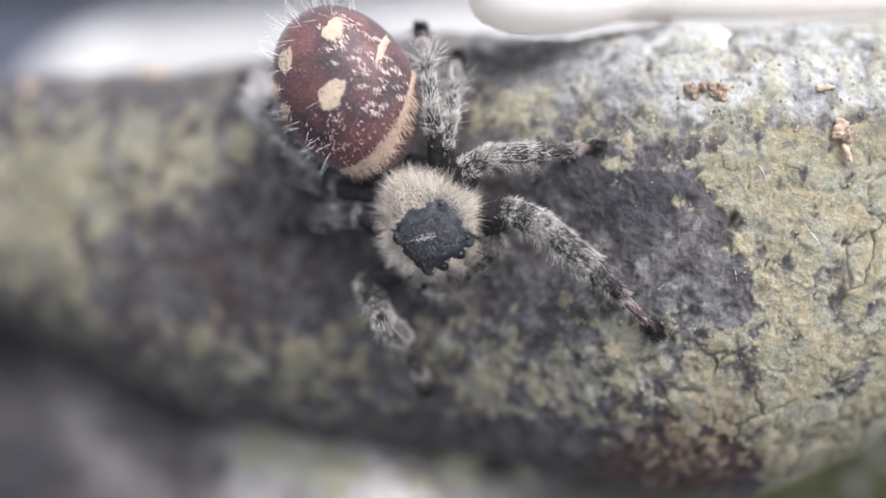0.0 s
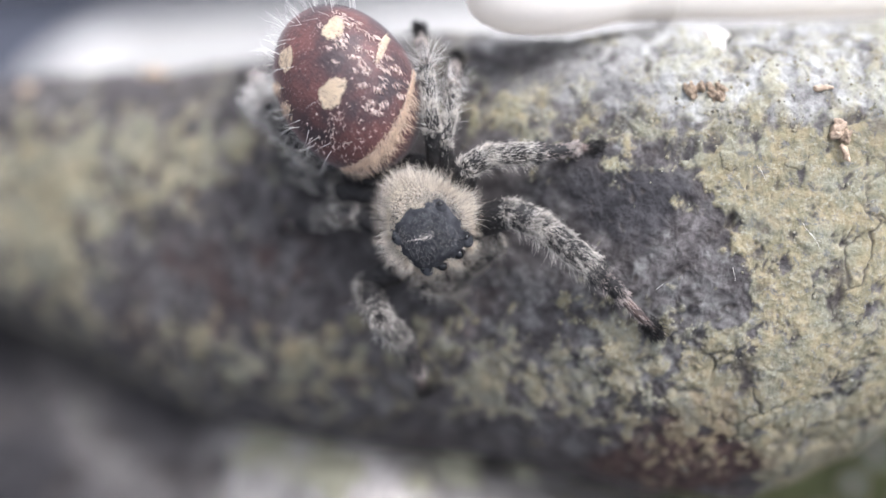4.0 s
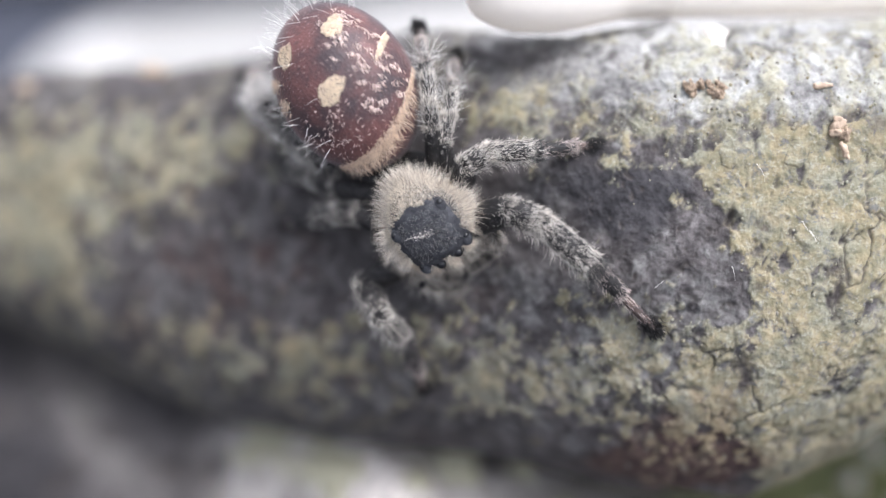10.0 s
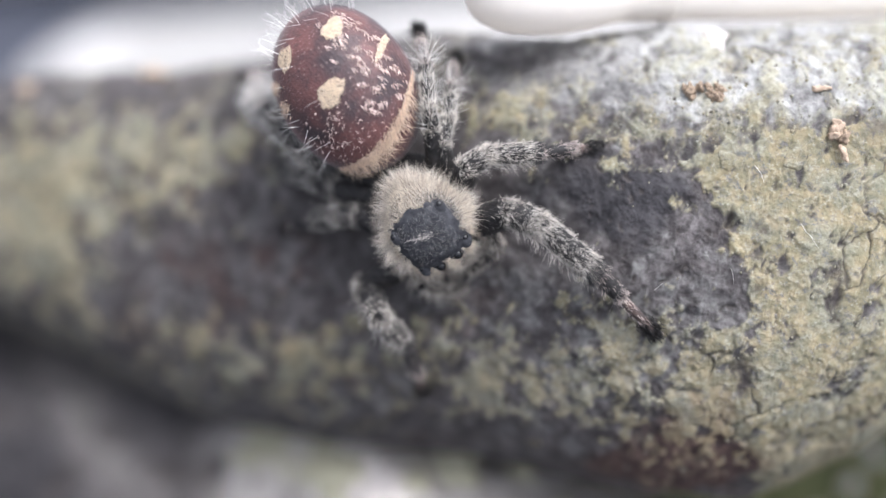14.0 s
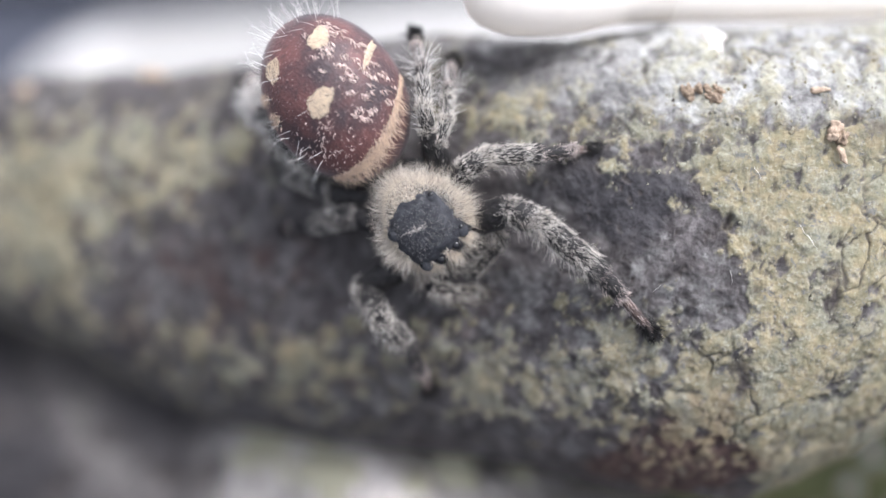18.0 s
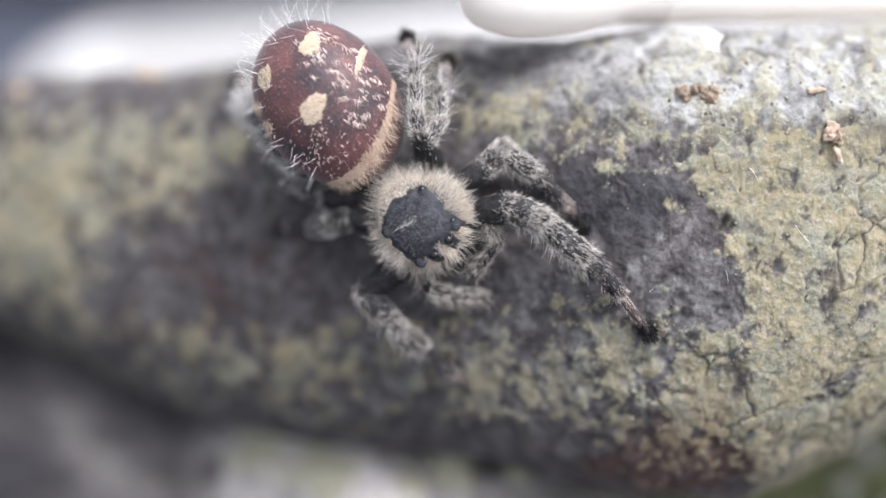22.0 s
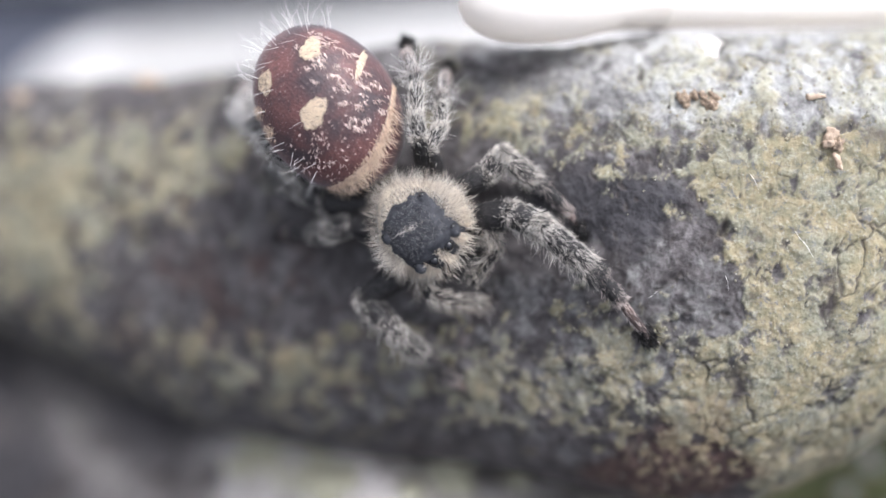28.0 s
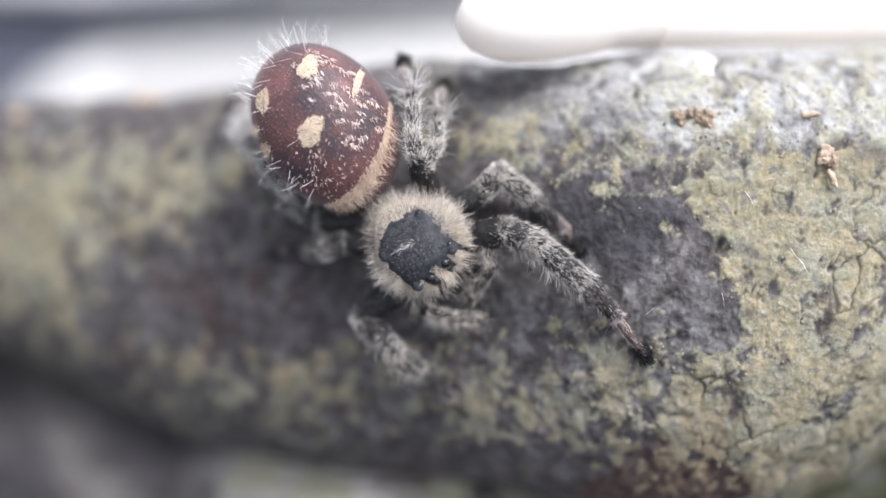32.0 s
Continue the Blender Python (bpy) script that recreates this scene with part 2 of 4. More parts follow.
def egg(sx, sy, sz, rows=40, cols=48, power=2.0, lumps=0.0, seed=0):
    """An egg of these half sizes; power above 2 makes it boxier."""
    t = np.linspace(0.02, np.pi - 0.02, rows)[:, None]
    a = np.linspace(0, 2 * np.pi, cols, endpoint=False)[None, :]
    e = 2 / power
    f = lambda v: np.sign(v) * np.abs(v) ** e
    v = np.stack([f(np.sin(t)) * f(np.cos(a)) * sx, f(np.cos(t)) * sy + 0 * a, f(np.sin(t)) * f(np.sin(a)) * sz], -1).reshape(-1, 3)
    if lumps:
        v *= (1 + lumps * fbm(v, max(sx, sy) * 0.5, 3, seed))[:, None]
    faces = grid_faces(rows, cols)
    caps = np.vstack([np.stack([np.full(cols - 2, k), np.arange(k + 1, k + cols - 1), np.arange(k + 2, k + cols)], 1) for k in (0, (rows - 1) * cols)])
    return v, np.vstack([faces, np.hstack([caps, np.full((len(caps), 1), -1)])])


RNG = np.random.default_rng(7)


def unit(v):
    return v / np.maximum(np.linalg.norm(v, axis=-1, keepdims=True), 1e-9)


def hairs(root, way, length, thick=0.014, bend=0.3, flat=1.0):
    """Tapered, bent hairs: three-sided, three rings and a tip each."""
    n = len(root)
    way = unit(way)
    curl = unit(np.cross(way, RNG.normal(size=(n, 3)))) * (bend * RNG.uniform(0.2, 1, (n, 1)))
    side = unit(np.cross(way, RNG.normal(size=(n, 3))))
    other = np.cross(way, side)
    length = np.asarray(length)[:, None]
    vs = []
    for s, r in ((0.0, 1.0), (0.4, 0.9), (0.75, 0.6)):
        c = root + way * length * s + curl * length * s * s
        for k in range(3):
            a = 2.0944 * k
            vs.append(c + (side * math.cos(a) + other * (math.sin(a) * flat)) * thick * r)
    vs.append(root + way * length + curl * length)
    v = np.stack(vs, 1).reshape(-1, 3)
    f = [(a + k, a + (k + 1) % 3, a + 3 + (k + 1) % 3, a + 3 + k) for a in (0, 3) for k in range(3)]
    f += [(6 + k, 6 + (k + 1) % 3, 9, -1) for k in range(3)]
    f = np.array(f)[None] + (np.arange(n) * 10)[:, None, None]
    f = f.reshape(-1, 4)
    f[np.arange(len(f)) % 9 >= 6, 3] = -1
    return v, f


def on_egg(n, sx, sy, sz, power=2.0, keep=None):
    """Places and normals scattered over an egg."""
    d = unit(RNG.normal(size=(n * 3, 3)))
    p = d / ((np.abs(d / np.array((sx, sy, sz))) ** power).sum(1) ** (1 / power))[:, None]
    nrm = unit(np.sign(p) * np.abs(p / np.array((sx, sy, sz))) ** (power - 1) / np.array((sx, sy, sz)))
    if keep is not None:
        m = keep(p)
        p, nrm = p[m], nrm[m]
    return p[:n], nrm[:n]


# ---- the ground: a slate-grey table top ----
def table():
    edge = np.concatenate([-np.geomspace(6000, 300, 10), np.linspace(-240, 240, 33), np.geomspace(300, 6000, 10)])
    n = len(edge)
    x, y = np.meshgrid(edge, edge, indexing="ij")
    v = np.stack([x.ravel(), y.ravel(), 0 * x.ravel()], 1)
    tagged(link("ground", v, grid_faces(n, n, False)[:, ::-1], [TABLE]), "smooth dark slate-grey table top", "ground", kind="structure")


# ---- branches ----
def spine(stations, columns, x, blur):
    s = np.array(stations, float)
    k = np.exp(-0.5 * (np.arange(-30, 31) / blur) ** 2)
    k /= k.sum()
    step = np.arange(x.min() - 8, x.max() + 8, 0.25)
    return [np.interp(x, step, np.convolve(np.pad(np.interp(step, s[:, 0], s[:, c]), 30, mode="edge"), k, "valid")) for c in columns]


def blob(x, u, cx, cu, rx, ru, amp):
    return amp * np.exp(-((x - cx) / rx) ** 2 - ((u - cu) / ru) ** 2)


def step_up(v, lo, hi):
    t = np.clip((v - lo) / (hi - lo), 0, 1)
    return t * t * (3 - 2 * t)


# x along the branch, centre up the flank, centre out from it, half thickness
MAIN = ((-80, 3, -31, 6), (-48, 4, -28.3, 7.6), (-31, 3.6, -25, 8.7), (-16, 0.4, -21.8, 12.5), (-8, 0.0, -18.7, 13.3), (0, 0.2, -15.5, 13.45), (4.5, -0.05, -13.8, 13.35), (10, -0.4, -12.4, 14.1),
        (18.7, -1.3, -11.65, 14.6), (24.8, 0.5, -10.9, 13.1), (32, 2.6, -12.3, 11.4), (50, -4, -22, 10), (75, -20, -38, 9))
BLUNT_UP, BLUNT_DOWN = 3.5, 2.1  # 2 would be a round section; the upper shoulder is squarer
CRUSTS = ((-29, 1.5, 7, 6.5, 0.75), (-18, 6.5, 8, 3.6, 0.6), (-12, -7.2, 12, 3.8, 0.55), (-12, -0.5, 9, 2.6, -0.15), (-24, 4, 7, 5, 0.2), (-6, 6, 5, 4, 0.3))
HOLES = ((21.5, -2.6, 0.24, 1.6, 1.2), (21.2, -1.2, 0.5, 0.45, 1.0), (16.9, -6.9, 0.45, 0.75, 1.2), (16.7, -6.3, 0.7, 0.35, 0.8), (15.6, 1.7, 0.3, 0.55, 1.1), (15.2, 1.35, 0.5, 0.2, 0.9),
         (17.3, 1.3, 0.25, 0.3, 0.9), (18.9, -10.6, 0.55, 0.45, 0.8), (16.9, -0.2, 0.3, 0.45, 0.9), (17.2, -2.0, 0.35, 0.4, 0.6), (24.3, 6.8, 0.9, 0.8, 0.8),
         (11.6, 10.6, 0.2, 0.8, 0.9), (13.1, 11.2, 0.9, 0.2, 0.7), (16.3, 11.0, 0.3, 1.1, 0.7), (18.2, 11.2, 0.7, 0.2, 0.8), (16.9, 12.6, 1.2, 0.35, 0.8))
# where the thick crust ends: along the branch by height, and the height over which it thins out above the bare patch
CRUST_EDGE = (-14, 18.6), (-11.2, 17.2), (-9.8, 13.6), (-8, 11.6), (-6.2, 12.8), (-4.8, 15.4), (-2.6, 16.6), (0.2, 15.7), (2.6, 14.5), (4.4, 13.9), (5.2, 12.8), (6.4, 17.5), (8.0, 30.0)
BARE_TOP = (-6, 8.0), (1, 7.0), (4, 6.2), (8, 5.7), (12, 5.4), (16, 5.0), (26, 5.0)


def bent(v, stations):
    a = np.array(stations, float)
    return np.interp(v, a[:, 0], a[:, 1])


def flank(X, A, lift=0.0):
    """The branch's knobbly face at places along it and round it (0: outwards), and its coat of crusts and cracks."""
    keys, back = np.unique(X, return_inverse=True)
    CU, CW, R = (v[back] for v in spine(MAIN, (1, 2, 3), keys, 8.0))
    blunt = np.where(np.sin(A) > 0, BLUNT_UP, BLUNT_DOWN)
    k = (np.abs(np.sin(A)) ** blunt + np.abs(np.cos(A)) ** blunt) ** (-1 / blunt)
    out = np.stack([0 * X, k * np.sin(A), k * np.cos(A) * 0.85], 1)
    p = np.stack([X, CU + R * out[:, 1], CW + R * out[:, 2]], 1)
    wx = X + 1.1 * fbm(p, 1.5, 5, 77, 0.65)
    wu = p[:, 1] + 1.1 * fbm(p, 1.5, 5, 78, 0.65)
    front = np.cos(A) > -0.3
    slant = np.stack([p[:, 0] - 0.5 * p[:, 1], p[:, 1] + 0.4 * p[:, 0], p[:, 2]], 1) * np.array((1.0, 0.6, 1.0))
    mottle, fine = fbm(slant, 0.95, 4, 11, 0.6), fbm(p, 0.5, 3, 79, 0.6)
    # thick crust, its thin upper reach, and the broken patches below and to the other side
    thick = step_up(wx - bent(wu, CRUST_EDGE), -0.35, 0.5) * step_up(X, 3, 9)
    thin = step_up(wu - bent(wx, BARE_TOP), -0.5, 1.4) * step_up(X, -4, 1)
    broken = blob(wx, wu, 6.5, -6.9, 8.5, 3.4, 0.57) + blob(wx, wu, 14.6, -11.0, 4.6, 2.4, 0.36) + blob(wx, wu, 5.6, 7.6, 4.2, 2.0, 0.72) + blob(wx, wu, 12.2, -4.6, 4.2, 2.0, 0.42) + blob(wx, wu, 10.5, 4.6, 2.2, 0.8, 0.35)
    band = np.exp(-((wu - bent(wx, BARE_TOP) - 1.1) / 1.3) ** 2) * step_up(X, -1, 3)
    grown = np.maximum(np.maximum(thick * 0.8, thin * 0.6), band * 0.72)
    grown = np.maximum(grown, broken) + sum(blob(X, p[:, 1], *b) for b in CRUSTS)
    # first blob bares the bark below the stick tip, painting its shadow
    grown -= blob(wx, wu, 5.2, 11.6, 4.2, 1.5, 0.8) + blob(wx, wu, 9.8, 9.6, 1.5, 1.6, 0.55) + blob(wx, wu, 19.6, 8.2, 1.1, 2.2, 0.35) + blob(wx, wu, 14, 13.5, 9, 1.8, 0.35)
    sheer = thin * (1 - thick)
    lichen = step_up(grown + 0.8 * mottle + 0.5 * fine, 0.36 - 0.12 * sheer, 0.66 + 0.3 * sheer) * (1 - blob(X, p[:, 1], 6, -6.5, 8, 4, 0.3))
    # thin grey skin of lichen, with dark bark between
    high_up = step_up(wu - bent(wx, BARE_TOP), 0.6, 3.6) * step_up(X, -2, 6)
    # pale skin also darkened below the stick tip, in place of its shadow
    pale = step_up(high_up * 0.8 + 0.8 * fbm(p, 1.4, 5, 23, 0.65), 0.25, 0.85) * (1 - blob(wx, wu, 4.6, 10.8, 3.6, 2.4, 0.85)) * (1 - blob(wx, wu, 10.2, 9.2, 1.6, 1.3, 0.7)) * (1 - blob(wx, wu, 19.7, 8.0, 0.9, 1.9, 0.35))
    pale = np.maximum(pale, 0.32 * step_up(fbm(p, 0.9, 4, 27, 0.65) + blob(X, p[:, 1], 13.6, -2.6, 4.2, 3.0, 0.5) + blob(X, p[:, 1], 6, -6.5, 8, 3.5, 0.3), 0.2, 0.75))
    pale = np.maximum(pale, 0.22 * step_up(fbm(p, 1.3, 4, 29, 0.6), 0.05, 0.5))
    brown = step_up(blob(wx, wu, 14.2, -12.2, 5.2, 2.4, 1.25) + blob(X, p[:, 1], 3, -12, 10, 2, 0.3) + blob(wx, wu, 15.0, -8.8, 1.8, 1.1, 0.7) + blob(X, p[:, 1], -13, -3, 12, 6, 0.5) + 0.8 * fbm(p, 1.6, 4, 31, 0.6), 0.3, 1.0)
    # dark bare bark; its reach towards the spider stands in for the legs' shade
    stain_shade = 0.9 * step_up(blob(wx, wu, 10.0, 2.8, 5.2, 2.4, 1.1) + 0.6 * fbm(p, 1.8, 3, 37), 0.3, 0.85)
    warp = p + 0.8 * np.stack([fbm(p, 1.5, 3, s) for s in (41, 43, 47)], 1)
    seams = cell_edges(warp, 2.6, 5)
    pit = step_up(fbm(p, 0.55, 3, 53, 0.6), 0.34, 0.6)
    crack = 0.85 * (1 - step_up(seams, 0.0, 0.045)) * thick * step_up(fbm(p, 4, 2, 59), -0.1, 0.25)
    crack = np.maximum(crack, 0.8 * pit * (1 - 0.5 * thick - 0.45 * sheer) * front)
    for hole in HOLES:
        crack = np.maximum(crack, np.clip(blob(wx, wu, *hole), 0, 1))
    high = 0.8 * fbm(p, 9, 3, 61) + 0.2 * fbm(p, 2.5, 2, 67) + 0.2 * fbm(p, 0.7, 3, 71, 0.6) * (1.1 - 0.7 * thick) + step_up(fbm(p, 0.5, 2, 74), 0.05, 0.5) * blob(wx, wu, 14.6, -3.2, 2.0, 2.8, 0.22) + 0.05 * fbm(p, 0.3, 2, 72) * thick
    high += lichen * (0.07 + 0.05 * step_up(seams, 0, 0.2)) - 0.16 * crack
    high -= blob(wx, wu, 15.6, 13.4, 0.8, 1.6, 1.5) + blob(wx, wu, 15.6, 1.6, 0.4, 0.5, 0.4)
    p = p + unit(out) * (high + lift)[:, None]
    p[:, 0] += 0.25 * fbm(p, 1.2, 2, 73)
    return p, {"lichen": lichen, "pale": pale, "brown": brown, "stain_shade": stain_shade, "crack": crack}


def sunk(side):
    """How far the face stands out at that share of the half thickness up or down."""
    b = BLUNT_UP if side > 0 else BLUNT_DOWN
    return max(0.0, 1 - abs(side) ** b) ** (1 / b)


def coat(ob, fields):
    for name, values in fields.items():
        ob.data.attributes.new(name, "FLOAT", "POINT").data.foreach_set("value", np.asarray(values, np.float32))


def branch():
    x = np.concatenate([np.linspace(-75, -33, 40, endpoint=False), np.linspace(-33, -8, 190, endpoint=False), np.linspace(-8, 2, 130, endpoint=False), np.linspace(2, 26, 380, endpoint=False), np.linspace(26, 75, 50)])
    a = np.concatenate([np.linspace(-1.6, 1.6, 460, endpoint=False), np.linspace(1.6, 2 * np.pi - 1.6, 70, endpoint=False)])
    X, A = (v.ravel() for v in np.meshgrid(x, a, indexing="ij"))
    p, fields = flank(X, A)
    ob = link("branch", p, grid_faces(len(x), len(a)), [BARK])
    ob.matrix_world = PERCH
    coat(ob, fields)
    tagged(ob, "thick grey branch crusted with yellow-green lichen, arched over the table", "branch")
    plates(ob)
    granules(ob)
    return ob


def granules(ob):
    """Loose lichen grains, thickest along the ragged borders of the crusts."""
    rng = np.random.default_rng(33)
    n = 16000
    X, A = rng.uniform(1, 26, n), rng.uniform(-1.25, 1.2, n)
    p, fields = flank(X, A, -0.03)
    edge = np.exp(-((fields["lichen"] - 0.45) / 0.3) ** 2)
    keep = edge > rng.uniform(0.1, 1.3, n)
    p, tone, n = p[keep], fields["lichen"][keep], int(keep.sum())
    ball, faces = egg(1, 1, 1, 5, 7)
    size = rng.uniform(0.03, 0.11, n) * rng.uniform(0.6, 1.2, n)
    turn = unit(rng.normal(size=(n, 3)))
    v = (ball[None] * (1 + 0.55 * (ball @ turn.T).T[:, :, None])) * size[:, None, None] + p[:, None]
    f = faces[None] + (np.arange(n) * len(ball))[:, None, None]
    f = np.where(faces[None] < 0, -1, f).reshape(-1, 4)
    grains = link("lichen_grain", v.reshape(-1, 3), f, [BARK], ob)
    rep = lambda a: np.repeat(a, len(ball))
    coat(grains, {"lichen": rep(np.where(rng.uniform(size=n) < 0.85, 0.9, 0.3)), "pale": rep(rng.uniform(0, 0.6, n)), "brown": 0 * rep(tone), "stain_shade": 0 * rep(tone), "crack": rep((rng.uniform(size=n) < 0.04) * 0.6)})
    tagged(grains, "scattered grains of yellowish lichen", kind="stuff")


def plates(ob):
    """Lichen plates that meet in narrow seams, each a shallow cushion pressed against the bark."""
    rng = np.random.default_rng(21)
    seeds = []
    for _ in range(6000):
        x, y = rng.uniform(9, 27), rng.uniform(-14, 8)
        want = blob(x, y, 21, -10.5, 4.5, 2.6, 1.0) + blob(x, y, 16.5, 5.0, 4.5, 1.1, 1.0) + blob(x, y, 22.5, 0, 3.5, 6, 0.5) + blob(x, y, 17.2, 0.5, 1.8, 2.4, 0.5)
        gap = 0.9 if y > 3.5 else 1.35 + 0.35 * (y < -7)
        if all((x - q) ** 2 + (y - v) ** 2 > gap ** 2 for q, v, _ in seeds):
            seeds.append((x, y, want > (rng.uniform(0.2, 0.75) if y < -5 else rng.uniform(0.55, 1.25))))
    rings, sides = 6, 30
    t = np.linspace(0, 2 * np.pi, sides, endpoint=False)
    k = np.array((0.05, 0.35, 0.65, 0.84, 0.94, 1.0))[:, None]
    faces = grid_faces(rings, sides)
    for x, y, kept in seeds:
        if not kept:
            continue
        cu, _, r = (v[0] for v in spine(MAIN, (1, 2, 3), np.array((x, x + 0.01)), 8.0))
        side = max(-0.97, min(0.97, (y - cu) / r))
        if abs((y - cu) / r) > 0.97:
            continue
        rim = np.full(sides, 1.15)
        for q, v, _ in seeds:
            d = math.hypot(q - x, v - y)
            if 0 < d < 3.2:
                rim = np.minimum(rim, 0.5 * d / np.maximum(np.cos(t - math.atan2(v - y, q - x)), 0.05))
        rim = 0.97 * (0.65 * rim + 0.35 * (np.roll(rim, 1) + np.roll(rim, -1)) / 2) * (1 + 0.03 * rng.normal(size=sides))
        X, U = (x + k * rim * np.cos(t)).ravel(), (y + k * rim * np.sin(t)).ravel()
        share = np.clip((U - cu) / r, -0.98, 0.98)
        A = np.array([math.atan2(v, sunk(v)) for v in share])
        lift = np.repeat(np.array((0.10, 0.10, 0.09, 0.065, 0.02, -0.08)), sides)
        p, fields = flank(X, A, lift)
        plate = link("lichen_plate", p, faces[:, ::-1], [BARK], ob)
        fields["lichen"] = np.maximum(fields["lichen"], np.repeat(np.array((0.9, 0.9, 0.85, 0.8, 0.6, 0.3)), sides))
        fields["crack"] = np.maximum(0.6 * fields["crack"], np.repeat(np.array((0, 0, 0, 0, 0.25, 0.9)), sides))
        coat(plate, fields)


def low_branch():
    """A second piece of lichened wood that lies on the table under the first."""
    x = np.linspace(-84, 30, 260)
    a = np.linspace(0, 2 * np.pi, 140, endpoint=False)
    X, A = (v.ravel() for v in np.meshgrid(x, a, indexing="ij"))
    r = 12.5 - 1.5 * (X / 60) ** 2
    r *= np.clip((30.5 - X) / 6, 0.02, 1) ** 0.4 * np.clip((X + 84.5) / 6, 0.02, 1) ** 0.4
    out = np.stack([0 * X, np.cos(A), np.sin(A)], 1)
    swell = step_up(X, -18, -2)
    p = np.stack([X, 3.0 - 0.36 * X - 6 * swell + r * out[:, 1], (12.6 + r * out[:, 2]) * (1 + 0.2 * swell)], 1)
    lichen = step_up(fbm(p * np.array((1, 0.35, 0.35)), 3.0, 4, 83) + blob(X, p[:, 1], -10.5, 6, 5, 10, 0.35) - 0.15, 0.05, 0.35)
    pale = step_up(fbm(p, 5, 3, 87), -0.55, 0.1)
    crack = step_up(fbm(p, 4, 3, 89), 0.3, 0.6)
    p = p + out * (1.1 * fbm(p, 8, 3, 91) + 0.5 * fbm(p, 2, 3, 97) + 0.3 * lichen - 0.5 * crack)[:, None]
    p[:, 2] = np.maximum(p[:, 2], 0.05)
    ob = link("branch", p, grid_faces(len(x), len(a)), [BLEACHED])
    Y = p[:, 1]
    # diagonal streak is a painted highlight; the middle is paled against overhead shade
    lit_pale = 0.03 + blob(X + 0.75 * Y, Y, -20, 7, 2.6, 7, 0.16) + 0.8 * step_up(X, -19, -13) * step_up(-Y, -9, -5) * (1 - 0.35 * step_up(X, -4, 2)) + blob(X, Y, -6.5, 3, 3.5, 9, 0.4)
    # shade below the upper branch and at the left end, painted as colour
    painted_shade = blob(X, Y, -19, 10.5, 5, 3.2, 0.8) + 0.7 * step_up(-X - 0.6 * Y, 22, 26)
    coat(ob, {"lichen": lichen * (0.1 + 0.5 * step_up(X, -20, -10) + blob(X, Y, -6.5, 3, 3, 9, 0.4)), "pale": np.clip(lit_pale * (0.55 + 0.6 * pale), 0, 1), "brown": 0 * pale, "stain_shade": np.clip(painted_shade, 0, 1),
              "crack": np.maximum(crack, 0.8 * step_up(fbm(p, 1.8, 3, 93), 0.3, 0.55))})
    tagged(ob, "pale grey branch with streaks of lichen lying flat on the table", "branch")
    rng = np.random.default_rng(5)
    for n in range(46):
        tx = rng.normal(-10.5, 2.6) if n < 34 else rng.uniform(-8, 14)
        grown = float(step_up(np.array(tx), -18, -2))
        off = rng.uniform(-3, 6)
        ty = 3.0 - 0.36 * tx - 6 * grown + off
        r0 = 12.5 - 1.5 * (tx / 60) ** 2
        tz = (12.6 + math.sqrt(max(4.0, r0 ** 2 - off ** 2))) * (1 + 0.2 * grown)
        size = rng.uniform(0.7, 1.6)
        tv, tf = egg(size, size * rng.uniform(0.8, 1.6), size * 0.5, 12, 16, 2.0, 0.8, n)
        tuft = link("lichen_tuft", tv, tf, [TUFT], ob)
        tuft.location = (tx * MM, ty * MM, tz * MM)


# ---- things behind and below the branch ----
def stick():
    y = np.array((0.0, 0.12, 0.5, 1.1, 2.0, 3.2, 4.6, 6.2, 8.0, 9.4, 10.6, 14, 30, 50, 70, 70.2))
    r = np.array((0.05, 0.7, 1.35, 1.8, 2.2, 2.46, 2.54, 2.5, 2.3, 2.02, 1.82, 1.74, 1.72, 1.75, 1.75, 0.05))
    y, r = 0.893 * y, 0.893 * r
    v, f = lathe(r[10:], y[10:], 40)
    ob = link("stick", v, f, [STICK])
    v, f = lathe(np.append(r[:12], 0.05), np.append(y[:12] - 0.004, 12.6), 40)
    v += 0.05 * np.stack([fbm(v, 3, 2, s) for s in (101, 103, 107)], 1)
    link("tip", v, f, [STICK], ob, "thicker rounded white end")
    ob.matrix_world = PERCH @ bone(np.array((1.4, 14.2, -1.3)), np.array((25.0, 16.0, -9.5)))
    tagged(ob, "smooth white plastic stick with thicker rounded end on the branch", "stick")


